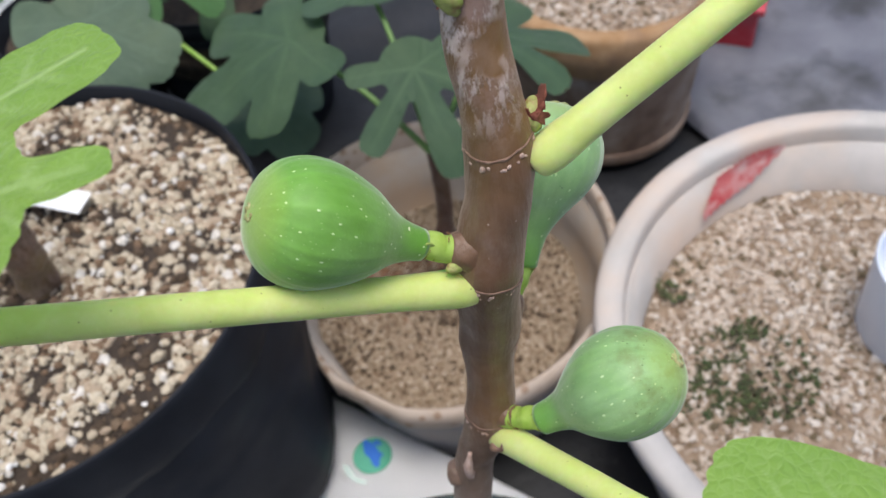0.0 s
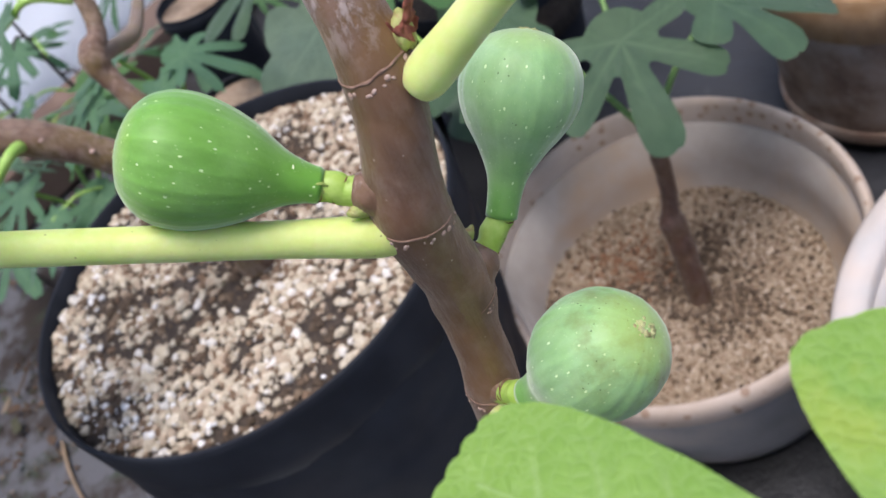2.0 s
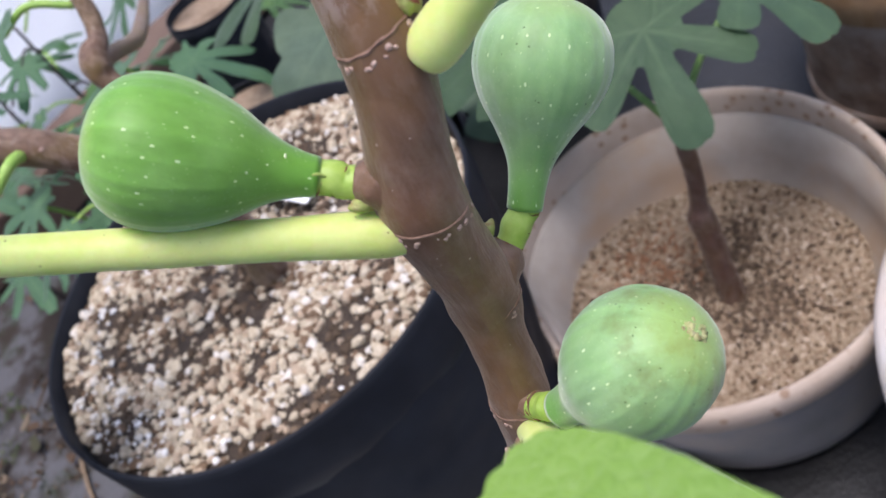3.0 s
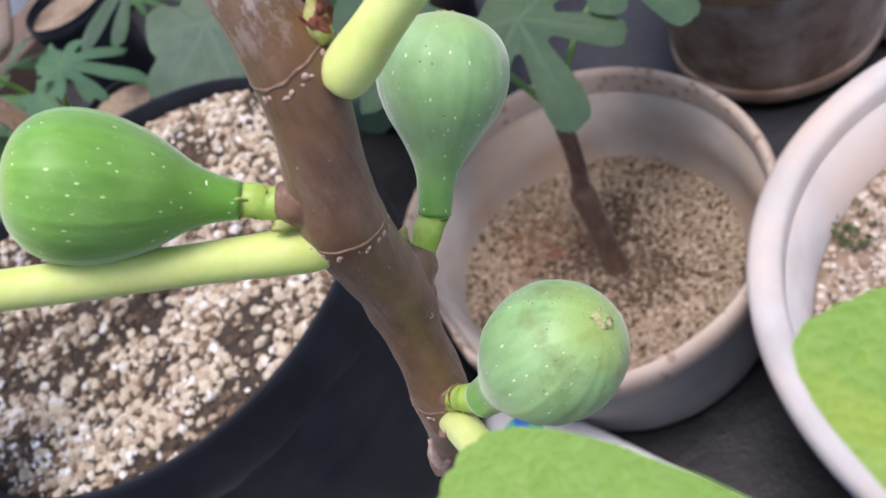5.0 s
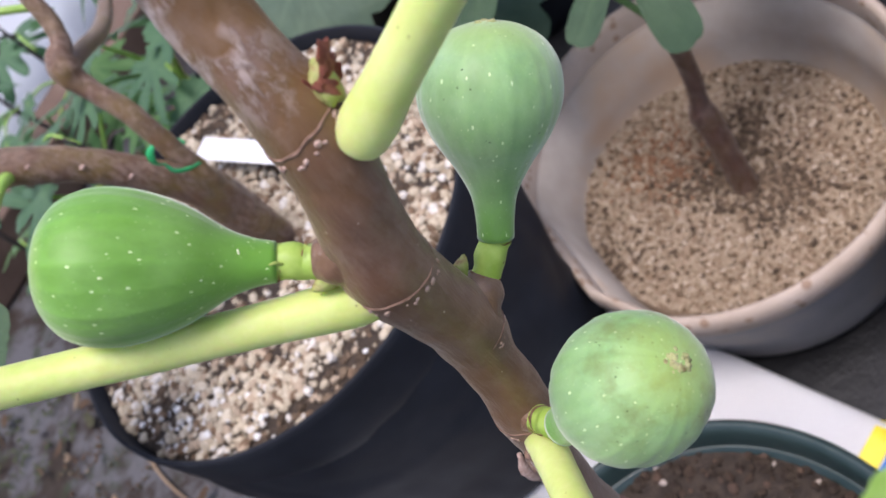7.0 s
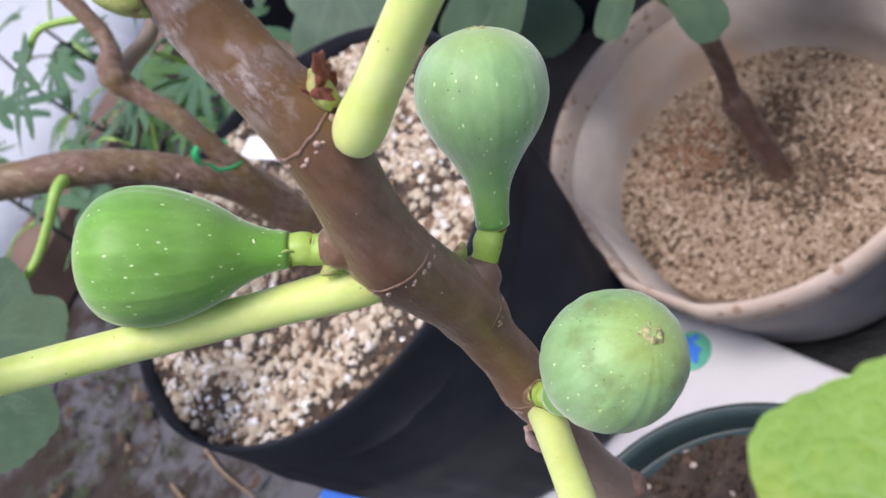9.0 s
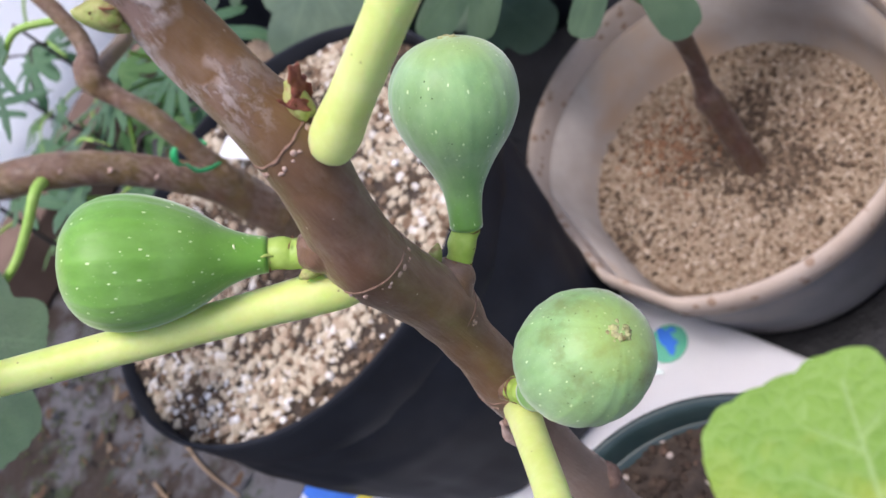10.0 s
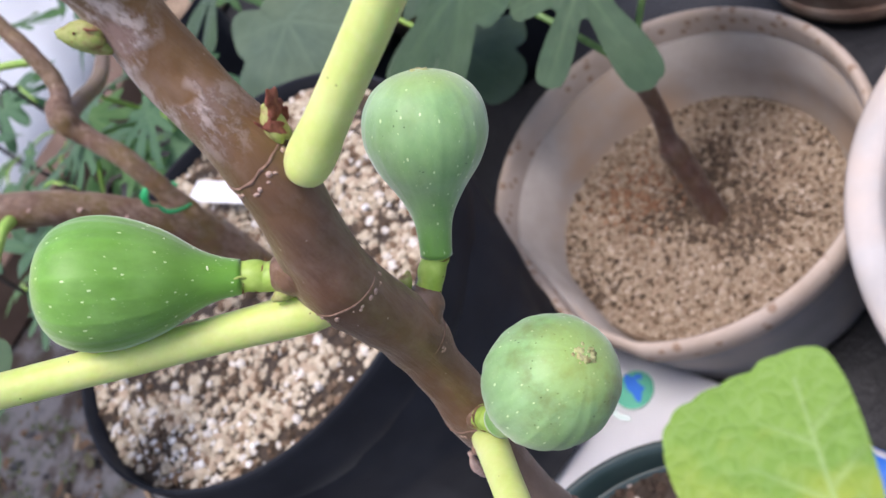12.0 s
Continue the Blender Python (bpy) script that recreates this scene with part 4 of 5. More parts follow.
# ---------------------------------------------------------------- sack
def sack():
    """A filled white sack lying flat, with a printed globe and blue and yellow end bands."""
    e1, e2 = Vector((0.33, -0.944, 0)), Vector((-0.944, -0.33, 0))
    start = Vector((0.034, 0.298, 0))
    L0, L1, W = -0.14, 0.32, 0.285
    m = Matrix.Translation(start)
    holder = thing("plastic_sack", start, "white printed plastic sack lying flat under the pots", "sack")

    def top(u, v):
        edge = min(u - L0, L1 - u, v, W - v)
        h = 0.034 * (1 - math.exp(-max(0, edge) / 0.0025))
        return h + 0.0012 * noise.noise(Vector((u * 20, v * 20, 0))) * min(1, edge / 0.03)

    def patch(name, u0, u1, v0, v1, material, lift, label="", closed=False, nu=40, nv=40):
        bm = bmesh.new()
        grid = []
        for i in range(nu + 1):
            u = u0 + (u1 - u0) * i / nu
            grid.append([bm.verts.new(e1 * u + e2 * (v0 + (v1 - v0) * j / nv) + Vector((0, 0, top(u, v0 + (v1 - v0) * j / nv) + lift))) for j in range(nv + 1)])
        for a, b in zip(grid, grid[1:]):
            for j in range(nv):
                bm.faces.new((a[j], b[j], b[j + 1], a[j + 1]))
        if closed:
            bmesh.ops.solidify(bm, geom=list(bm.faces), thickness=0.002)
        part(name, bm, material, holder, label, m)

    patch("body", L0, L1, 0, W, M_BAG, 0, "", True, 120, 110)
    patch("blue_band", L0 + 0.004, -0.078, 0.004, W - 0.004, M_BLUE, 0.0009, "blue printed band", nu=16)
    patch("yellow_band", -0.077, -0.064, 0.004, W - 0.004, M_YELLOW, 0.0009, "yellow printed stripe", nu=6)
    patch("yellow_band", 0.228, 0.24, 0.004, W - 0.004, M_YELLOW, 0.0009, "yellow printed stripe", nu=6)
    patch("blue_band", 0.241, L1 - 0.004, 0.004, W - 0.004, M_BLUE, 0.0009, "blue printed band", nu=16)

    def blob(name, u0, v0, r, material, lift, squeeze=1.0, turn=0.0, wob=0.0, label=""):
        bm = bmesh.new()
        mid = bm.verts.new(e1 * u0 + e2 * v0 + Vector((0, 0, top(u0, v0) + lift)))
        ring = []
        for j in range(40):
            a = 2 * math.pi * j / 40
            k = r * (1 + wob * math.sin(3 * a + turn) + wob * 0.6 * math.sin(5 * a))
            du, dv = k * math.cos(a), k * squeeze * math.sin(a)
            du, dv = du * math.cos(turn) - dv * math.sin(turn), du * math.sin(turn) + dv * math.cos(turn)
            ring.append(bm.verts.new(e1 * (u0 + du) + e2 * (v0 + dv) + Vector((0, 0, top(u0 + du, v0 + dv) + lift))))
        for j in range(40):
            bm.faces.new((mid, ring[j], ring[(j + 1) % 40]))
        return part(name, bm, material, holder, label, m)

    # printed globe: green disc, blue sea, small leaf marks
    gu, gv = 0.089, 0.034
    blob("globe_print", gu, gv, 0.0145, M_TEAL, 0.0012, label="round green printed mark")
    blob("sea_print", gu - 0.001, gv - 0.003, 0.0105, M_BLUE, 0.0016, 0.62, 0.6, 0.2, "blue patch of the printed mark")
    blob("land_print", gu + 0.004, gv - 0.007, 0.005, M_TEAL, 0.002, 0.5, 0.3, 0.2, "green patch of the printed mark")
    blob("leaf_print", gu - 0.008, gv + 0.019, 0.0075, M_PALEPRINT, 0.0012, 0.3, 0.4, label="small pale green printed leaf")
    blob("leaf_print", gu + 0.003, gv + 0.021, 0.006, M_PALEPRINT, 0.0012, 0.3, -0.2, label="small pale green printed leaf")
    blob("pink_print", 0.165, 0.085, 0.016, M_PINK, 0.0012, 0.6, 0.4, 0.1, "pinkish printed patch")


sack()


# ---------------------------------------------------------------- the fig plant
PLANT = thing("fig_plant", (-0.02, -0.012, 0.155), "young fig plant with three green figs on a brown stem", "fruit plant")
STEM = [
    (-0.0202, -0.0085, 0.15, 0.008), (-0.0207, -0.0025, 0.25, 0.0072), (-0.0197, 0.0035, 0.326, 0.0062), (-0.0184, 0.0045, 0.348, 0.0073), (-0.0167, 0.005, 0.366, 0.006), (-0.015, 0.0053, 0.381, 0.0058), (-0.0127, 0.0055, 0.396, 0.0056),
    (-0.0106, 0.0036, 0.408, 0.0061), (-0.0088, 0.0021, 0.4205, 0.0067), (-0.0069, 0.0031, 0.43, 0.0063), (-0.0058, 0.0044, 0.44, 0.0062), (-0.0043, 0.0058, 0.4485, 0.0074), (-0.0038, 0.005, 0.456, 0.0074), (-0.0046, 0.0043, 0.468, 0.0075),
    (-0.005, 0.0034, 0.48, 0.0081), (-0.0028, 0.0035, 0.49, 0.0074), (0.0003, 0.0042, 0.5, 0.007), (0.0026, 0.0062, 0.509, 0.0073), (0.0031, 0.0086, 0.5198, 0.0063), (0.0036, 0.0125, 0.5314, 0.0062), (0.0051, 0.0144, 0.5432, 0.0058),
    (0.0062, 0.0147, 0.5522, 0.0064), (0.0067, 0.015, 0.5642, 0.0056), (0.0068, 0.0161, 0.5842, 0.0053), (0.006, 0.0196, 0.6392, 0.0048), (0.0048, 0.0226, 0.6792, 0.0035),
]
STEM_BODY = tube(STEM, 460, 64, 0.03, 200)
STEM_BODY.normal_update()
SKIN = BVHTree.FromBMesh(STEM_BODY)
stem = part("stem", STEM_BODY, M_STEM, PLANT, "brown woody stem with pale flecks")


def stem_at(z):
    k = np.array(STEM)
    return Vector([lerp(z, k[:, 2], k[:, i]) for i in (0, 1)] + [z]), lerp(z, k[:, 2], k[:, 3])


def skin_at(a, z):
    """The place on the stem's skin at an angle round it and a height, and the way out of it."""
    mid, r = stem_at(z)
    out = Vector((math.cos(a), math.sin(a), 0))
    place, normal, *_ = SKIN.ray_cast(mid + out * 0.02, -out)
    return (place, normal) if place and normal.dot(out) > 0.3 else (place or mid + out * r, out)


def scar(z, tilt, way, share=1.0):
    """The raised ring left by a leaf, leaning to one side, with breathing pores under it."""
    bm = bmesh.new()
    sides, small = 90, 8
    rings = []
    for j in range(sides):
        a = 2 * math.pi * j / sides
        dz = tilt * math.cos(a - way) + 0.00015 * math.sin(3 * a) + 0.0003 * noise.noise(Vector((math.cos(a) * 3, math.sin(a) * 3, z * 70)))
        place, out = skin_at(a, z + dz)
        up = Vector((0, 0, 1)) - out * out.z
        away = abs((a - way + math.pi) % (2 * math.pi) - math.pi) / math.pi
        thick = (0.00034 + 0.00014 * noise.noise(Vector((math.cos(a) * 5, math.sin(a) * 5, z * 90)))) * min(1.0, max(0.05, (share - away) * 6))
        rings.append([bm.verts.new(place + out * thick * (0.6 * math.cos(2 * math.pi * k / small)) + up * thick * math.sin(2 * math.pi * k / small)) for k in range(small)])
    for j in range(sides):
        for k in range(small):
            bm.faces.new((rings[j][k], rings[(j + 1) % sides][k], rings[(j + 1) % sides][(k + 1) % small], rings[j][(k + 1) % small]))
    part("node_scar", bm, M_RING, stem, "thin pale ridge round the stem")
    bm = bmesh.new()
    rng = random.Random(int(z * 10000))
    for k in range(34):
        a = 2 * math.pi * k / 34 + rng.uniform(-0.2, 0.2)
        zz = z + tilt * math.cos(a - way) - rng.uniform(0.0011, 0.0024)
        if abs((a - way + math.pi) % (2 * math.pi) - math.pi) / math.pi > share:
            continue
        place, out = skin_at(a, zz)
        s = rng.uniform(0.0004, 0.00072) if k % 3 else rng.uniform(0.0002, 0.0004)
        mm = toward(place, out) @ Matrix.Rotation(rng.uniform(0, 3), 4, "Z") @ Matrix.Diagonal((s, s * rng.uniform(0.6, 1.0), s * 0.4, 1))
        bmesh.ops.create_icosphere(bm, subdivisions=2, radius=1, matrix=mm)
    part("lenticel_band", bm, M_LENT, stem, "row of tiny pale corky dots")


scar(0.5122, 0.0012, radians(-34))
scar(0.4803, 0.0018, radians(150))
scar(0.4485, 0.0015, radians(-10), 0.42)
scar(0.4218, 0.0010, radians(200), 0.5)
scar(0.5535, 0.0015, radians(60))


def bud(at, way, size, material=None, tip=None):
    bm = bmesh.new()
    for k in range(5):
        a = 2 * math.pi * k / 5
        mm = toward(at, way) @ Matrix.Rotation(a, 4, "Z") @ Matrix.Translation((size * 0.28, 0, size * 0.6)) @ Matrix.Rotation(-0.25, 4, "Y") @ Matrix.Diagonal((size * 0.5, size * 0.55, size * (0.9 + 0.12 * k), 1))
        bmesh.ops.create_icosphere(bm, subdivisions=2, radius=1, matrix=mm)
    b = part("bud", bm, material or M_BUD, stem, "small green bud with dry scales")
    if tip:
        bm = bmesh.new()
        for k, (turn, lean, long) in enumerate(((3.4, 0.25, 1.05), (1.4, 0.7, 0.5), (2.6, 0.95, 0.55), (4.4, 0.85, 0.5), (5.5, 0.6, 0.55))):
            mm = toward(at, way) @ Matrix.Rotation(turn, 4, "Z") @ Matrix.Rotation(lean, 4, "Y") @ Matrix.Translation((0, 0, size * 0.5))
            edge = [(*(mm @ Vector((0.0004 * math.sin(3 * f + k), 0.0005 * math.sin(5 * f + 2 * k), tip * long * f))), size * w * (2.5 if k == 0 else 1.3)) for f, w in ((0, 0.3), (0.25, 0.46), (0.55, 0.36), (0.8, 0.24), (1, 0.05))]
            blade = tube(edge, 22, 12, 0.7, 750, 0.22)
            rough_blade = bpy.data.meshes.new("blade")
            blade.to_mesh(rough_blade)
            blade.free()
            bm.from_mesh(rough_blade)
        part("bud_sheath", bm, M_REDBUD, b, "shrivelled reddish bud sheath")
    return b


bud((0.0082, 0.003, 0.5140), (0.3, 0.2, 0.8), 0.003, tip=0.0066)
bud((-0.0122, 0.0036, 0.4868), (-0.8, -0.1, 0.3), 0.0021)
bud((0.0022, 0.0087, 0.4606), (0.8, 0.25, 0.45), 0.002)
bud((-0.0003, 0.0125, 0.5425), (-0.7, 0.2, 0.75), 0.0034, tip=0.003)

# corky stub of a pruned shoot, and bark flaking off under it
part("pruned_stub", tube([(-0.0146, 0.0053, 0.386, 0.0046), (-0.0176, 0.008, 0.3872, 0.0042), (-0.0192, 0.0096, 0.3876, 0.0036), (-0.02, 0.0104, 0.3876, 0.0024)], 22, 24, 0.18, 420), M_STEM, stem, "rough pruned stub with a corky end")
part("peeling_bark", tube([(-0.0172, 0.0015, 0.409, 0.0006), (-0.0192, 0.0005, 0.4035, 0.0013), (-0.0188, 0.0002, 0.3985, 0.0009), (-0.0168, 0.002, 0.396, 0.0007)], 12, 14, 0.3, 700), M_LENT, stem, "flaking pale bark")
part("corky_knob", tube([(-0.0167, 0.0035, 0.349, 0.005), (-0.013, 0.002, 0.35, 0.0042), (-0.011, 0.0013, 0.3505, 0.0032), (-0.0104, 0.0011, 0.3507, 0.0018)], 18, 22, 0.25, 420), M_RING, stem, "rough corky knob")

PROFILE_A = [(0, 0.265), (0.08, 0.305), (0.19, 0.42), (0.37, 0.745), (0.55, 0.945), (0.68, 1.0), (0.8, 0.955), (0.9, 0.79), (0.965, 0.52), (0.992, 0.24), (1.0, 0.07)]
PROFILE_B = [(0, 0.27), (0.1, 0.28), (0.22, 0.34), (0.36, 0.55), (0.5, 0.83), (0.63, 0.985), (0.73, 1.0), (0.83, 0.93), (0.92, 0.73), (0.97, 0.48), (0.993, 0.24), (1.0, 0.07)]
PROFILE_C = [(0, 0.3), (0.1, 0.33), (0.2, 0.42), (0.33, 0.68), (0.48, 0.92), (0.6, 1.0), (0.74, 0.965), (0.86, 0.8), (0.95, 0.52), (0.99, 0.24), (1.0, 0.08)]
A0, A1 = Vector((-0.0172, 0.0092, 0.4926)), Vector((-0.0371, 0.0183, 0.5082))
first_fig = fruit(PLANT, A0, A1 - A0, 0.0378, 0.0130, PROFILE_A, M_FRUIT_A, "pear-shaped bright green fig with pale flecks", (-0.0095, 0.0045, 0.4885), 0.0031, ribs=17, roll=20, swell=0.95)
mark = tube([(-0.0193, 0.0091, 0.5, 0.00014), (-0.0197, 0.0088, 0.4996, 0.00024), (-0.0201, 0.0085, 0.4992, 0.00022), (-0.0204, 0.0087, 0.4993, 0.00012)], 14, 8)
part("scratch_mark", mark, M_LENT_PALE, first_fig, "small pale healed scratch")
B0, B1 = Vector((0.0120, 0.0105, 0.4592)), Vector((0.0288, 0.0189, 0.4801))
fruit(PLANT, B0, B1 - B0, 0.0402, 0.0131, PROFILE_B, M_FRUIT_B, "long-necked bluish green fig with dark specks", (-0.0005, 0.0055, 0.4535), 0.003, ribs=16, roll=70, swell=1.05)
C0, C1 = Vector((-0.0034, -0.0125, 0.4302)), Vector((0.0197, -0.0319, 0.4553))
fruit(PLANT, C0, C1 - C0, 0.0402, 0.0135, PROFILE_C, M_FRUIT_C, "round pale green fig seen on its eye", (-0.0085, -0.001, 0.4235), 0.0031, eye_size=0.0036, ribs=14, roll=310, depth=0.0115, swell=0.72)


def petiole(points, label=""):
    return part("petiole", tube(points, 110, 32, 0.02, 90), M_PET, PLANT, label)


def along(base, way, far, r0, r1, bend=(0, 0, 0), sunk=False):
    """A leaf stalk: a blunt round foot seated on the stem, or one sunk into it, then a long taper."""
    b, w, q = Vector(base), Vector(way).normalized(), Vector(bend)
    foot = [(*(b - w * 0.0046), r0 * 0.45), (*(b - w * 0.0041), r0 * 0.8), (*(b - w * 0.0026), r0 * 1.03), (*(b + w * 0.0008), r0 * 1.14)]
    if sunk:
        foot = [(*(b - w * 0.009), r0 * 0.9), (*(b - w * 0.004), r0 * 1.12), (*(b + w * 0.0015), r0 * 1.1)]
    rest = [(*(b + w * 0.009), r0 * 1.02), (*(b + w * far * 0.35 + q * 0.25), (r0 + r1) / 2), (*(b + w * far * 0.7 + q * 0.6), r1), (*(b + w * far + q), r1 * 0.9)]
    return foot + rest


petiole(along((-0.0161, 0.0039, 0.4811), (-0.862, 0.24, 0.447), 0.115, 0.0038, 0.0033, sunk=True))
petiole(along((0.0094, -0.0014, 0.5088), (0.75, -0.323, 0.577), 0.21, 0.0038, 0.0032))
petiole([(-0.0096, 0.0, 0.4145, 0.0036), (-0.0099, -0.0045, 0.4175, 0.004), (-0.0098, -0.0085, 0.4202, 0.004), (-0.0101, -0.0319, 0.4369, 0.0035), (-0.0102, -0.0563, 0.4543, 0.0033), (-0.004, -0.09, 0.478, 0.0028), (0.014, -0.1215, 0.5015, 0.0022)])

scar_ring = [(*(Vector((-0.0099, -0.0062, 0.4186)) + Matrix.Rotation(radians(-55), 3, "X") @ Vector((0.0041 * math.cos(a), 0.0041 * math.sin(a), 0.0005 * math.sin(3 * a)))), 0.001 + 0.0004 * math.sin(5 * a)) for a in np.linspace(0, 2 * math.pi, 22)]
part("leaf_scar", tube(scar_ring, 60, 10, 0.35, 900), M_RING, stem, "rough corky rim under the lowest leaf stalk")
RIBS = [(122.5, 0.0652, 19.5), (61, 0.0455, 11), (31, 0.048, 21), (-22, 0.05, 24), (180, 0.049, 24)]
near_leaf = leaf_mesh(RIBS + [(71.5, 0.0447, 20)], 0.022, M_LEAF_NEAR, ribs=RIBS, cup=-0.02, wave=0.015, teeth=0.011, rings=120, segs=1100, seed=2, old_side=22, tooth=0.0036, fine=0.45)
lay("leaf", near_leaf, PLANT, "broad lobed fresh green leaf yellowing at its edge", pose(0.014, -0.1215, 0.503))
far_leaf = leaf_mesh([(6, 0.0635, 13), (-21, 0.0545, 8), (42, 0.062, 17), (100, 0.06, 20), (-70, 0.036, 18), (-140, 0.042, 22), (160, 0.05, 24)], 0.0425, M_LEAF_NEAR, cup=-0.02, wave=0.03, teeth=0.014, rings=48, segs=420, seed=5, old_side=200)
lay("leaf", far_leaf, PLANT, "lobed light green leaf", pose(-0.115, 0.03, 0.5515))
upper_leaf = leaf_mesh([(90, 0.06, 20), (40, 0.05, 18), (140, 0.05, 18), (-10, 0.036, 22), (190, 0.036, 22)], 0.016, M_LEAF_NEAR, cup=-0.1, wave=0.1, teeth=0.035, rings=40, segs=360, seed=7)
lay("leaf", upper_leaf, PLANT, "lobed light green leaf", Matrix.Translation((0.1665, -0.0702, 0.631)) @ Matrix.Rotation(radians(-113), 4, "Z") @ Matrix.Rotation(radians(-12), 4, "X"))


# ---------------------------------------------------------------- other plants
def jagged_leaf(size, seed):
    """A narrow leaf cut deep into pointed fingers."""
    return leaf_mesh([(90, size, 17), (50, size * 0.8, 14), (130, size * 0.84, 14), (12, size * 0.58, 14), (168, size * 0.6, 14), (-28, size * 0.4, 14), (208, size * 0.4, 14)], size * 0.26, M_LEAF_JAG if seed % 3 else M_LEAF_MID, -0.2, 0.22, 0.16, 12, 200, seed, tooth=0.009, sharp=2.4)


M_LEAF_JAG = leaf_material("bluish_leaf", (0.06, 0.14, 0.085), (0.09, 0.2, 0.11), (0.14, 0.26, 0.13), (0.16, 0.36, 0.1), glow_share=0.4)
def palm_leaf(size, material, seed, cup=-0.12, wave=0.14, slim=1.0):
    return leaf_mesh([(90, size, 17 * slim), (38, size * 0.86, 15 * slim), (142, size * 0.86, 15 * slim), (-14, size * 0.6, 18 * slim), (194, size * 0.6, 18 * slim)], size * 0.3, material, cup, wave, 0.03, 12, 150, seed)


def leaf_on(parent, at, heading, tilt, size, material, seed, stalk_from=None, slim=1.0, label=""):
    """A leaf whose middle lobe points along heading (degrees), tipped down by tilt."""
    m = Matrix.Translation(at) @ Matrix.Rotation(radians(heading - 90), 4, "Z") @ Matrix.Rotation(radians(-tilt), 4, "X")
    ob = lay("leaf", jagged_leaf(size * 1.25, seed) if slim < 0.8 else palm_leaf(size, material, seed, slim=slim), parent, label, m)
    if stalk_from:
        a, b = Vector(stalk_from), Vector(at)
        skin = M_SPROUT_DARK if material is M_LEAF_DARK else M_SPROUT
        part("petiole", tube([(*a, 0.0024), (*(a.lerp(b, 0.5) + Vector((0, 0, 0.008))), 0.0021), (*(b - Vector((0, 0, 0.003))), 0.0016)], 14, 10), skin, parent)
    return ob


# the fig in the black pot: a short trunk forking into two bare branches
BACK = thing("old_fig_plant", (-0.09, 0.31, 0.25), "older fig plant with bare brown branches", "fruit plant")
trunk = part("trunk", tube([(-0.086, 0.31, 0.232, 0.0125), (-0.085, 0.312, 0.262, 0.0112), (-0.084, 0.308, 0.29, 0.0105), (-0.083, 0.303, 0.312, 0.01)], 24, 22, 0.08, 130), M_WOOD, BACK, "short brown trunk")
part("branch", tube([(-0.083, 0.301, 0.29, 0.0095), (-0.0815, 0.298, 0.315, 0.0075), (-0.08, 0.298, 0.3284, 0.0062), (-0.0806, 0.303, 0.3515, 0.0056), (-0.0813, 0.31, 0.3686, 0.0058), (-0.0858, 0.32, 0.3829, 0.0054), (-0.0890, 0.3265, 0.3925, 0.0060), (-0.0893, 0.3295, 0.3985, 0.0076), (-0.0868, 0.3335, 0.4042, 0.0068), (-0.0818, 0.337, 0.4075, 0.0050), (-0.0787, 0.345, 0.4143, 0.0047), (-0.0776, 0.352, 0.4244, 0.0046), (-0.079, 0.37, 0.445, 0.0042)], 130, 20, 0.12, 170), M_WOOD, BACK, "bare brown branch with a swollen knot")
part("twig", tube([(-0.0893, 0.3295, 0.3985, 0.0045), (-0.083, 0.35, 0.392, 0.0045), (-0.075, 0.4, 0.372, 0.0048), (-0.072, 0.46, 0.355, 0.0045), (-0.065, 0.55, 0.34, 0.003)], 40, 14, 0.1, 150), M_WOOD, BACK, "short bare side twig")
part("branch", tube([(-0.084, 0.302, 0.275, 0.0108), (-0.0855, 0.3, 0.2925, 0.0106), (-0.0882, 0.296, 0.3254, 0.0096), (-0.0968, 0.296, 0.3466, 0.0088), (-0.1084, 0.298, 0.3666, 0.0087), (-0.1199, 0.3, 0.3818, 0.0089), (-0.1358, 0.304, 0.3955, 0.0095), (-0.1526, 0.31, 0.4044, 0.0094), (-0.1744, 0.318, 0.4156, 0.0088), (-0.23, 0.335, 0.435, 0.007)], 110, 22, 0.07, 150), M_WOOD, BACK, "bare brown branch bending outward")
for k, (spot, way) in enumerate((((-0.0925, 0.2885, 0.344), (0, -1, 0.5)), ((-0.112, 0.2905, 0.378), (0.1, -1, 0.6)), ((-0.101, 0.2885, 0.358), (0, -1, 0.6)), ((-0.1285, 0.2945, 0.395), (0, -0.8, 0.9)), ((-0.087, 0.289, 0.331), (0.2, -1, 0.4)))):
    m = toward(spot, way) @ Matrix.Diagonal((1.6, 1, 0.6, 1))
    bm = bmesh.new()
    bmesh.ops.create_icosphere(bm, subdivisions=2, radius=0.0011, matrix=m)
    part("lenticel", bm, M_LENT, BACK, "pale corky fleck")


def tie():
    """A thin green strip looped under the branch, its ends sticking up."""
    t = thing("plant_tie", (-0.082, 0.29, 0.35), "green plastic tie knotted round a branch", "plant tie")
    ring = [(-0.0803 + 0.0063 * math.cos(a), 0.3005 + 0.0066 * math.sin(a), 0.341 + 0.004 * math.sin(a) + 0.002 * math.cos(a), 0.0009) for a in np.linspace(0.1, math.pi - 0.1, 9)]
    part("loop", tube(ring, 40, 8), M_TIE, t)
    part("tail", tube([(-0.0855, 0.288, 0.35, 0.0011), (-0.0878, 0.286, 0.3555, 0.0019), (-0.0856, 0.285, 0.3615, 0.0022), (-0.0815, 0.285, 0.3642, 0.0013)], 18, 10, flat=0.4), M_TIE, t)
    part("tail", tube([(-0.086, 0.2885, 0.351, 0.0012), (-0.085, 0.2868, 0.3448, 0.002), (-0.08, 0.2862, 0.3405, 0.0021), (-0.0735, 0.287, 0.3378, 0.0012)], 18, 10, flat=0.4), M_TIE, t)


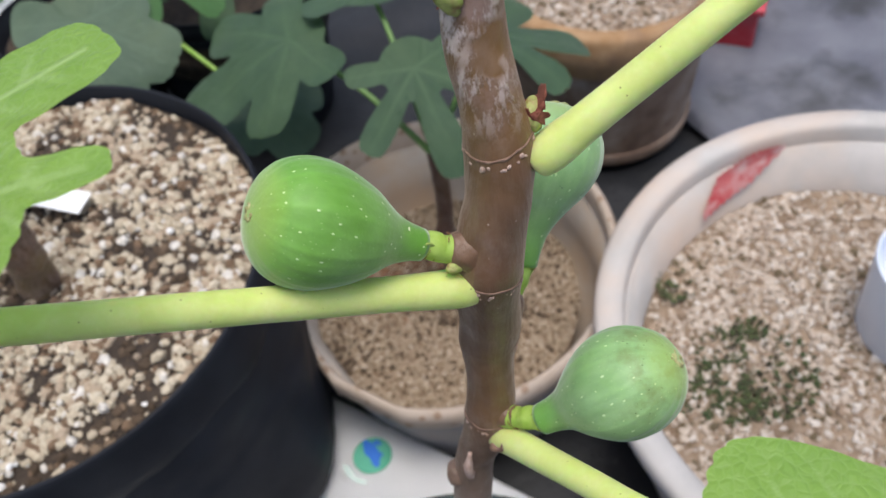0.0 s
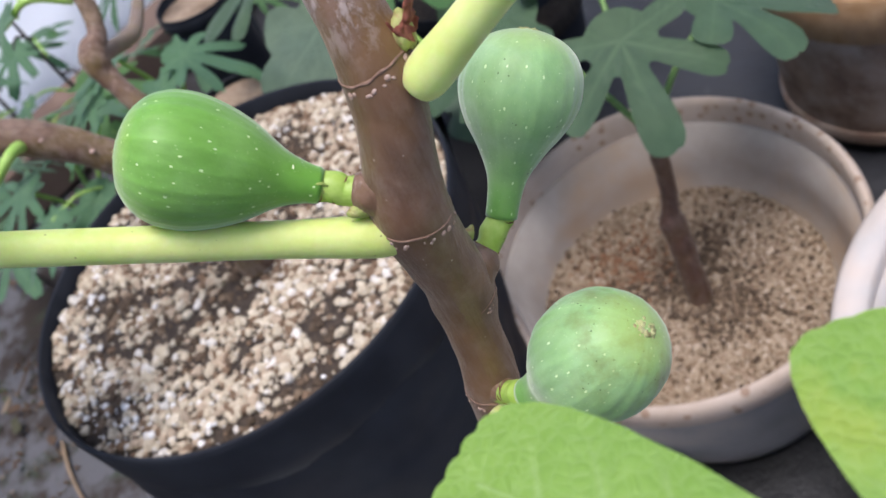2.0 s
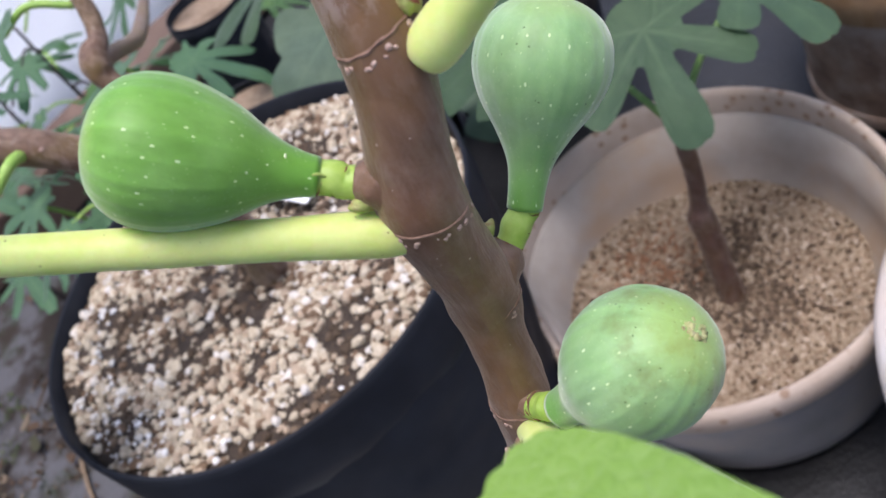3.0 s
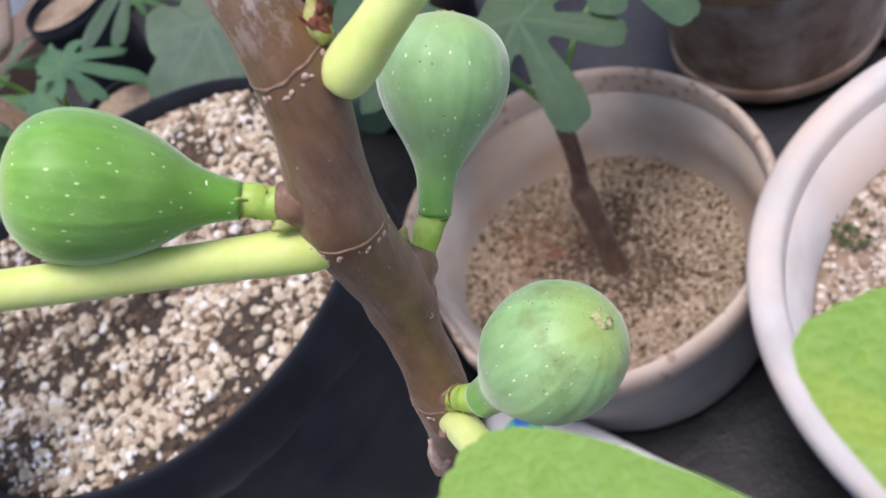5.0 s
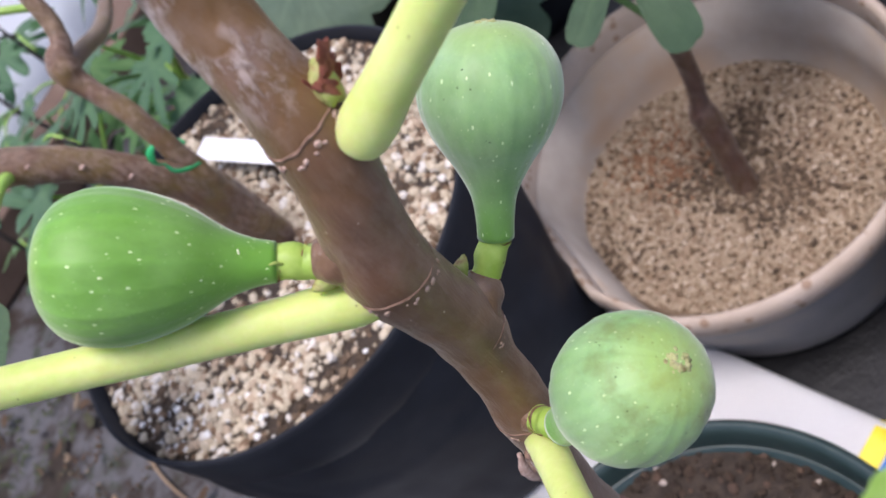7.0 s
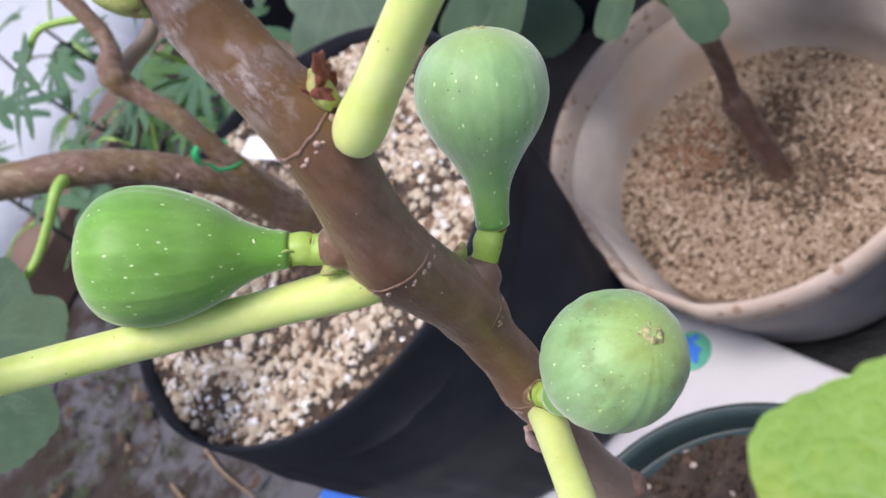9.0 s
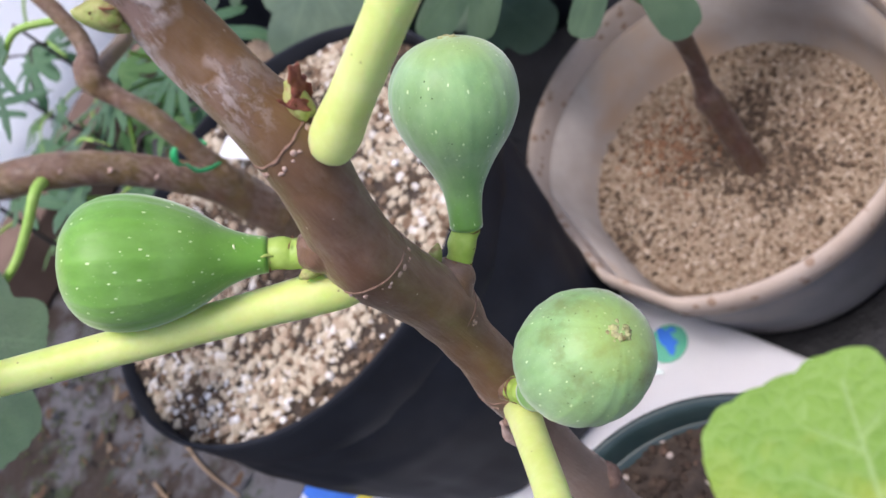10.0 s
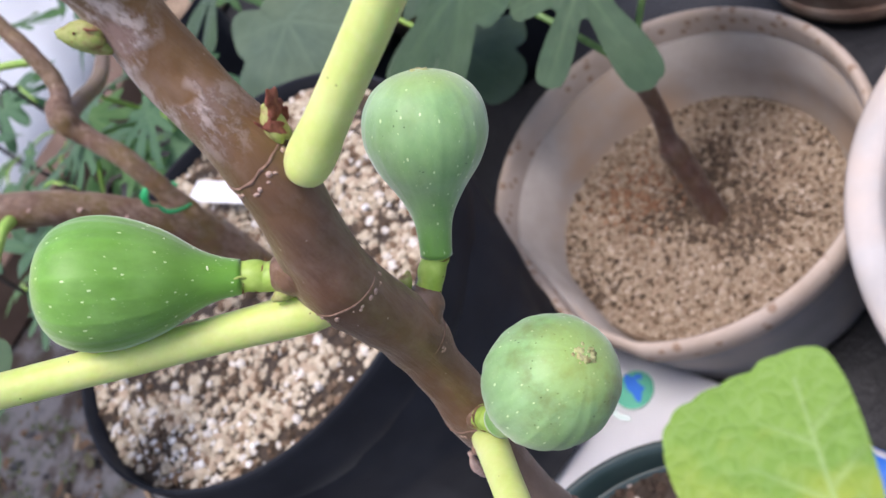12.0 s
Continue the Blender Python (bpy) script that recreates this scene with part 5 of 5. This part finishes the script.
tie()
tagged(part("plant_label", box(0.09, 0.017, 0.0012, 0.0005), M_WHITE, m=Matrix.Translation((-0.067, 0.375, 0.262)) @ Matrix.Rotation(radians(-53), 4, "Z") @ Matrix.Rotation(radians(6), 4, "Y"), smooth=False), "blank white plastic plant label lying on the gravel", "plant label")

# the small fig in the grey pot
SMALL = thing("potted_fig_cutting", (0.162, 0.25, 0.055), "small fig cutting with dark green leaves", "fruit plant")
part("stem", tube([(0.1585, 0.238, 0.04, 0.0086), (0.1592, 0.2445, 0.06, 0.0088), (0.16, 0.252, 0.09, 0.0086), (0.1612, 0.2595, 0.118, 0.0088), (0.1615, 0.263, 0.127, 0.0094), (0.163, 0.2645, 0.134, 0.0064), (0.1665, 0.2665, 0.155, 0.006), (0.1675, 0.269, 0.172, 0.0058), (0.168, 0.274, 0.2, 0.005)], 70, 16, 0.12, 160), M_DARKWOOD, SMALL, "thin dark brown stem")
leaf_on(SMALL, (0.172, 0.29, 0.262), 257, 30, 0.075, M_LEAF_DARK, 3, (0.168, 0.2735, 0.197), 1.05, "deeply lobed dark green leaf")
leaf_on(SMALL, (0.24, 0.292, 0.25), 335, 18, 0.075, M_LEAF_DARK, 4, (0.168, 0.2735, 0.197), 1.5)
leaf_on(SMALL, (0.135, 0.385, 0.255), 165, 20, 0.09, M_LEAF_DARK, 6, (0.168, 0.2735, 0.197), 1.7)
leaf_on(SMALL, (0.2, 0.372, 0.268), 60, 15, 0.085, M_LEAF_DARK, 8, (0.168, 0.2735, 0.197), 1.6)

# shrubs and pots crowded behind the black pot
pot("black_nursery_pot", (-0.045, 0.815), 0.047, 0.036, 0.2, -0.008, 0.002, M_BLACK, "tall black plastic nursery pot filled with tan soil", 0.002, 0.02, group="black pots behind the plants")
tagged(part("tan_soil", bed("tan_soil", 0.0435, grey_soil, M_TANEARTH), M_TANEARTH, m=Matrix.Translation((-0.045, 0.815, 0.19))), "tan soil in the back pot", "soil", kind="stuff")
pot("small_black_pot", (-0.06, 0.605), 0.036, 0.028, 0.19, 0.1, 0.0015, M_BLACK, "small black seedling pot with tan soil", 0.001, 0.012, group="black pots behind the plants")
tagged(part("tan_soil", bed("tan_soil", 0.033, lambda x, y: 0.0, M_TANEARTH, 8, 32), M_TANEARTH, m=Matrix.Translation((-0.06, 0.605, 0.184))), "tan soil in the seedling pot", "soil", kind="stuff")
tagged(part("wooden_block", box(0.1, 0.1, 0.108, 0.004), M_TIMBER, m=Matrix.Translation((-0.06, 0.605, 0.046)), smooth=False), "brown wooden block under a seedling pot", "block")
pot("white_tub", (0.055, 0.83), 0.034, 0.028, 0.1, -0.008, 0.002, M_WHITE, "small white plastic tub behind the leaves", 0.002, 0.012)
pot("black_nursery_pot", (0.2, 0.64), 0.1, 0.08, 0.17, -0.008, 0.002, M_BLACK, "black plastic nursery pot in shade", 0.002, 0.02, group="black pots behind the plants")
tagged(part("dark_soil", bed("dark_soil", 0.096, white_soil, M_EARTH), M_EARTH, m=Matrix.Translation((0.2, 0.64, 0.14))), "dark soil in the shaded pot", "soil", kind="stuff")
pot("black_nursery_pot", (0.06, 0.68), 0.07, 0.055, 0.16, -0.008, 0.002, M_BLACK, "black plastic nursery pot in shade", 0.002, 0.02, group="black pots behind the plants")
tagged(part("dark_soil", bed("dark_soil", 0.066, white_soil, M_EARTH), M_EARTH, m=Matrix.Translation((0.06, 0.68, 0.14))), "dark soil in the shaded pot", "soil", kind="stuff")


def shrub(base, stems, label):
    """A young shrub: rows of leaf place, heading, tilt, size, material, lobe width."""
    sh = thing("leafy_shrub", base, label, "shrub")
    b = Vector(base)
    top = b + Vector((0, 0, 0.1))
    part("stem", tube([(*b, 0.004), (*(b.lerp(top, 0.5) + Vector((0.004, 0, 0))), 0.0036), (*top, 0.003)], 16, 12), M_SPROUT, sh)
    for k, (at, heading, tilt, size, material, slim) in enumerate(stems):
        leaf_on(sh, at, heading, tilt, size, material, 11 + 3 * k, tuple(b.lerp(top, 0.6 + 0.08 * (k % 6))), slim)
    return sh


shrub((0.06, 0.6, 0.15), [((0.035, 0.5, 0.262), 250, 38, 0.082, M_LEAF_GREY, 2.1), ((0.1, 0.53, 0.27), 300, 25, 0.07, M_LEAF_MID, 1.2), ((0.02, 0.6, 0.28), 170, 20, 0.08, M_LEAF_DARK, 1.2), ((0.12, 0.6, 0.26), 20, 20, 0.08, M_LEAF_DARK, 1.2), ((0.116, 0.43, 0.185), 275, 12, 0.06, M_LEAF_GREY, 2.1)], "fig shoot with broad bluish green leaves")
shrub((-0.1, 0.62, 0.12), [((-0.095, 0.55, 0.262), 200, 20, 0.05, M_LEAF_MID, 0.72), ((-0.07, 0.56, 0.27), 330, 25, 0.052, M_LEAF_MID, 0.72), ((-0.12, 0.6, 0.28), 150, 15, 0.055, M_LEAF_MID, 0.72), ((-0.16, 0.6, 0.26), 185, 20, 0.06, M_LEAF_DARK, 0.75), ((-0.09, 0.52, 0.235), 260, 30, 0.05, M_LEAF_MID, 0.7)], "shrub with narrow jagged green leaves")
shrub((-0.22, 0.62, 0.06), [((-0.2, 0.56, 0.2), 240, 25, 0.06, M_LEAF_DARK, 0.75), ((-0.25, 0.6, 0.22), 200, 20, 0.06, M_LEAF_MID, 0.75), ((-0.21, 0.66, 0.24), 90, 20, 0.065, M_LEAF_DARK, 0.75), ((-0.17, 0.66, 0.22), 30, 20, 0.06, M_LEAF_MID, 0.75)], "low shrub with jagged green leaves")
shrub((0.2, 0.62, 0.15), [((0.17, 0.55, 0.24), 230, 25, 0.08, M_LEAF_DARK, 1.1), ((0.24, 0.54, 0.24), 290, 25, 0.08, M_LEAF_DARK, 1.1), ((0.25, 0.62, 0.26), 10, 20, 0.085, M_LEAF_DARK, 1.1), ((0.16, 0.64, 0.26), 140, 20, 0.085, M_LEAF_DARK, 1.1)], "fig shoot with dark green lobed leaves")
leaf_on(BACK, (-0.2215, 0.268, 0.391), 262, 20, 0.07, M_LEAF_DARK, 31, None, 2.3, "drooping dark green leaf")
part("petiole", tube([(-0.1375, 0.298, 0.396, 0.0034), (-0.1413, 0.286, 0.4005, 0.0028), (-0.1573, 0.28, 0.3936, 0.0024), (-0.1793, 0.275, 0.3865, 0.0022), (-0.2215, 0.268, 0.391, 0.002)], 24, 12), M_SPROUT, BACK)
leaf_on(BACK, (-0.13, 0.4, 0.415), 190, 25, 0.045, M_LEAF_MID, 35, (-0.088, 0.39, 0.41), 0.72)


def litter():
    """Dead leaf scraps, bark bits and straws lying on the ground beside the bag."""
    rng = random.Random(5)
    bm = bmesh.new()
    for k in range(340):
        x, y = rng.uniform(-0.62, -0.16), rng.uniform(0.0, 0.95)
        if math.hypot(x + 0.095, y - 0.338) < 0.17 or noise.noise(Vector((x * 7, y * 7, 4))) < -0.08:
            continue
        long = rng.uniform(0.003, 0.014) * (2.2 if k % 23 == 0 else 1)
        wide = long * rng.uniform(0.25, 0.6) if k % 23 else 0.0016
        m = Matrix.Translation((x, y, 0.0015 + rng.uniform(0, 0.003))) @ Matrix.Rotation(rng.uniform(0, 6.28), 4, "Z") @ Matrix.Rotation(rng.uniform(-0.25, 0.25), 4, "X")
        ring = []
        for j in range(7):
            a = 2 * math.pi * j / 7
            g = rng.uniform(0.7, 1.15)
            ring.append(bm.verts.new(m @ Vector((long * g * math.cos(a), wide * g * math.sin(a), 0.0022 * math.cos(2 * a) * rng.random()))))
        low = [bm.verts.new(v.co - Vector((0, 0, 0.0007))) for v in ring]
        bm.faces.new(ring)
        bm.faces.new(low[::-1])
        for j in range(7):
            bm.faces.new((ring[j], low[j], low[(j + 1) % 7], ring[(j + 1) % 7]))
    tagged(part("leaf_litter", bm, M_LITTER, smooth=False), "brown dead leaf scraps and straws on the ground", "litter", kind="stuff")


def straw(a, b, label):
    a, b = Vector(a), Vector(b)
    side = Vector((b.y - a.y, a.x - b.x, 0)) * 0.06
    line = [(*(a.lerp(b, f) + side * math.sin(math.pi * f)), 0.0022 * (1 - 0.5 * f)) for f in (0, 0.3, 0.6, 1)]
    tagged(part("dry_straw", tube(line, 24, 8, 0.15, 200), M_STRAW), label, "straw", "straws on the ground")


M_STRAW = two_tone("dry_straw", (0.16, 0.11, 0.07), (0.23, 0.165, 0.105), 200, 0.8)
straw((-0.385, 0.55, -0.003), (-0.347, 0.41, -0.003), "tan dry straw lying on the grey weed cloth")
straw((-0.43, 0.5, -0.003), (-0.36, 0.36, -0.003), "tan dry straw lying on the grey weed cloth")
M_LITTER = grit_material("dead_leaf_scraps", [(0.4, (0.06, 0.035, 0.022)), (0.3, (0.09, 0.055, 0.035)), (0.22, (0.035, 0.04, 0.022)), (0.08, (0.18, 0.14, 0.1))])
litter()


M_TWIG = two_tone("dark_twig", (0.03, 0.024, 0.024), (0.06, 0.045, 0.04), 160, 0.8)


def weed(base, height, leaves, spread, seed, label):
    """A thin dark stalk with side twigs, each ending in a jagged leaf."""
    rng = random.Random(seed)
    w = thing("jagged_weed", base, label, "weed", "weeds along the sheet")
    b = Vector(base)
    lean = Vector((rng.uniform(-0.03, 0.03), rng.uniform(-0.05, 0.02), height))
    pts = [(*(b + lean * f + Vector((0.006 * math.sin(f * 7 + seed), 0.005 * math.cos(f * 5), 0))), 0.0036 * (1 - 0.6 * f)) for f in (0, 0.25, 0.5, 0.75, 1.0)]
    part("stalk", tube(pts, 26, 10), M_TWIG, w, "thin dark stalk")
    for k in range(leaves):
        f = 0.3 + 0.7 * (k + 0.5) / leaves
        root = b + lean * f
        a = k * 2.4 + rng.uniform(-0.5, 0.5)
        reach = spread * rng.uniform(0.6, 1.1)
        at = root + Vector((reach * math.cos(a), reach * math.sin(a), rng.uniform(-0.005, 0.03)))
        mid = root.lerp(at, 0.5) + Vector((0, 0, 0.01))
        part("twig", tube([(*root, 0.0016), (*mid, 0.0013), (*at, 0.001)], 10, 8), M_TWIG if k % 2 else M_SPROUT, w)
        m = Matrix.Translation(at) @ Matrix.Rotation(a - math.pi / 2 + rng.uniform(-0.4, 0.4), 4, "Z") @ Matrix.Rotation(radians(-rng.uniform(5, 40)), 4, "X")
        lay("leaf", jagged_leaf(rng.uniform(0.045, 0.075), seed + k), w, "", m)


weed((-0.2, 0.8, -0.009), 0.3, 9, 0.07, 61, "wiry weed with jagged bluish green leaves")
weed((-0.34, 0.72, -0.009), 0.3, 9, 0.08, 71, "wiry weed with jagged bluish green leaves")
weed((-0.05, 0.9, -0.009), 0.32, 8, 0.08, 81, "wiry weed with jagged bluish green leaves")
weed((-0.16, 0.6, -0.009), 0.27, 7, 0.06, 91, "wiry weed with jagged bluish green leaves")
weed((-0.3, 0.95, -0.009), 0.28, 7, 0.08, 101, "wiry weed with jagged bluish green leaves")
for k, (x, y, r, n) in enumerate(((-0.44, 0.53, 0.07, 420), (-0.52, 0.66, 0.08, 600), (-0.4, 0.66, 0.05, 260), (-0.5, 0.45, 0.06, 260))):
    tuft = grains("moss_patch", n, r, lambda x, y: -0.0008, (0.0008, 0.0026), M_MOSS if k % 2 else M_LITTER, 60 + k, lambda x, y: 0.25 + 1.2 * noise.noise(Vector((x * 40, y * 40, 2))))
    tagged(lay("moss_patch", tuft, m=Matrix.Translation((x, y, -0.005)), smooth=False), "dark moss and crumbled earth on the ground", "moss", kind="stuff")
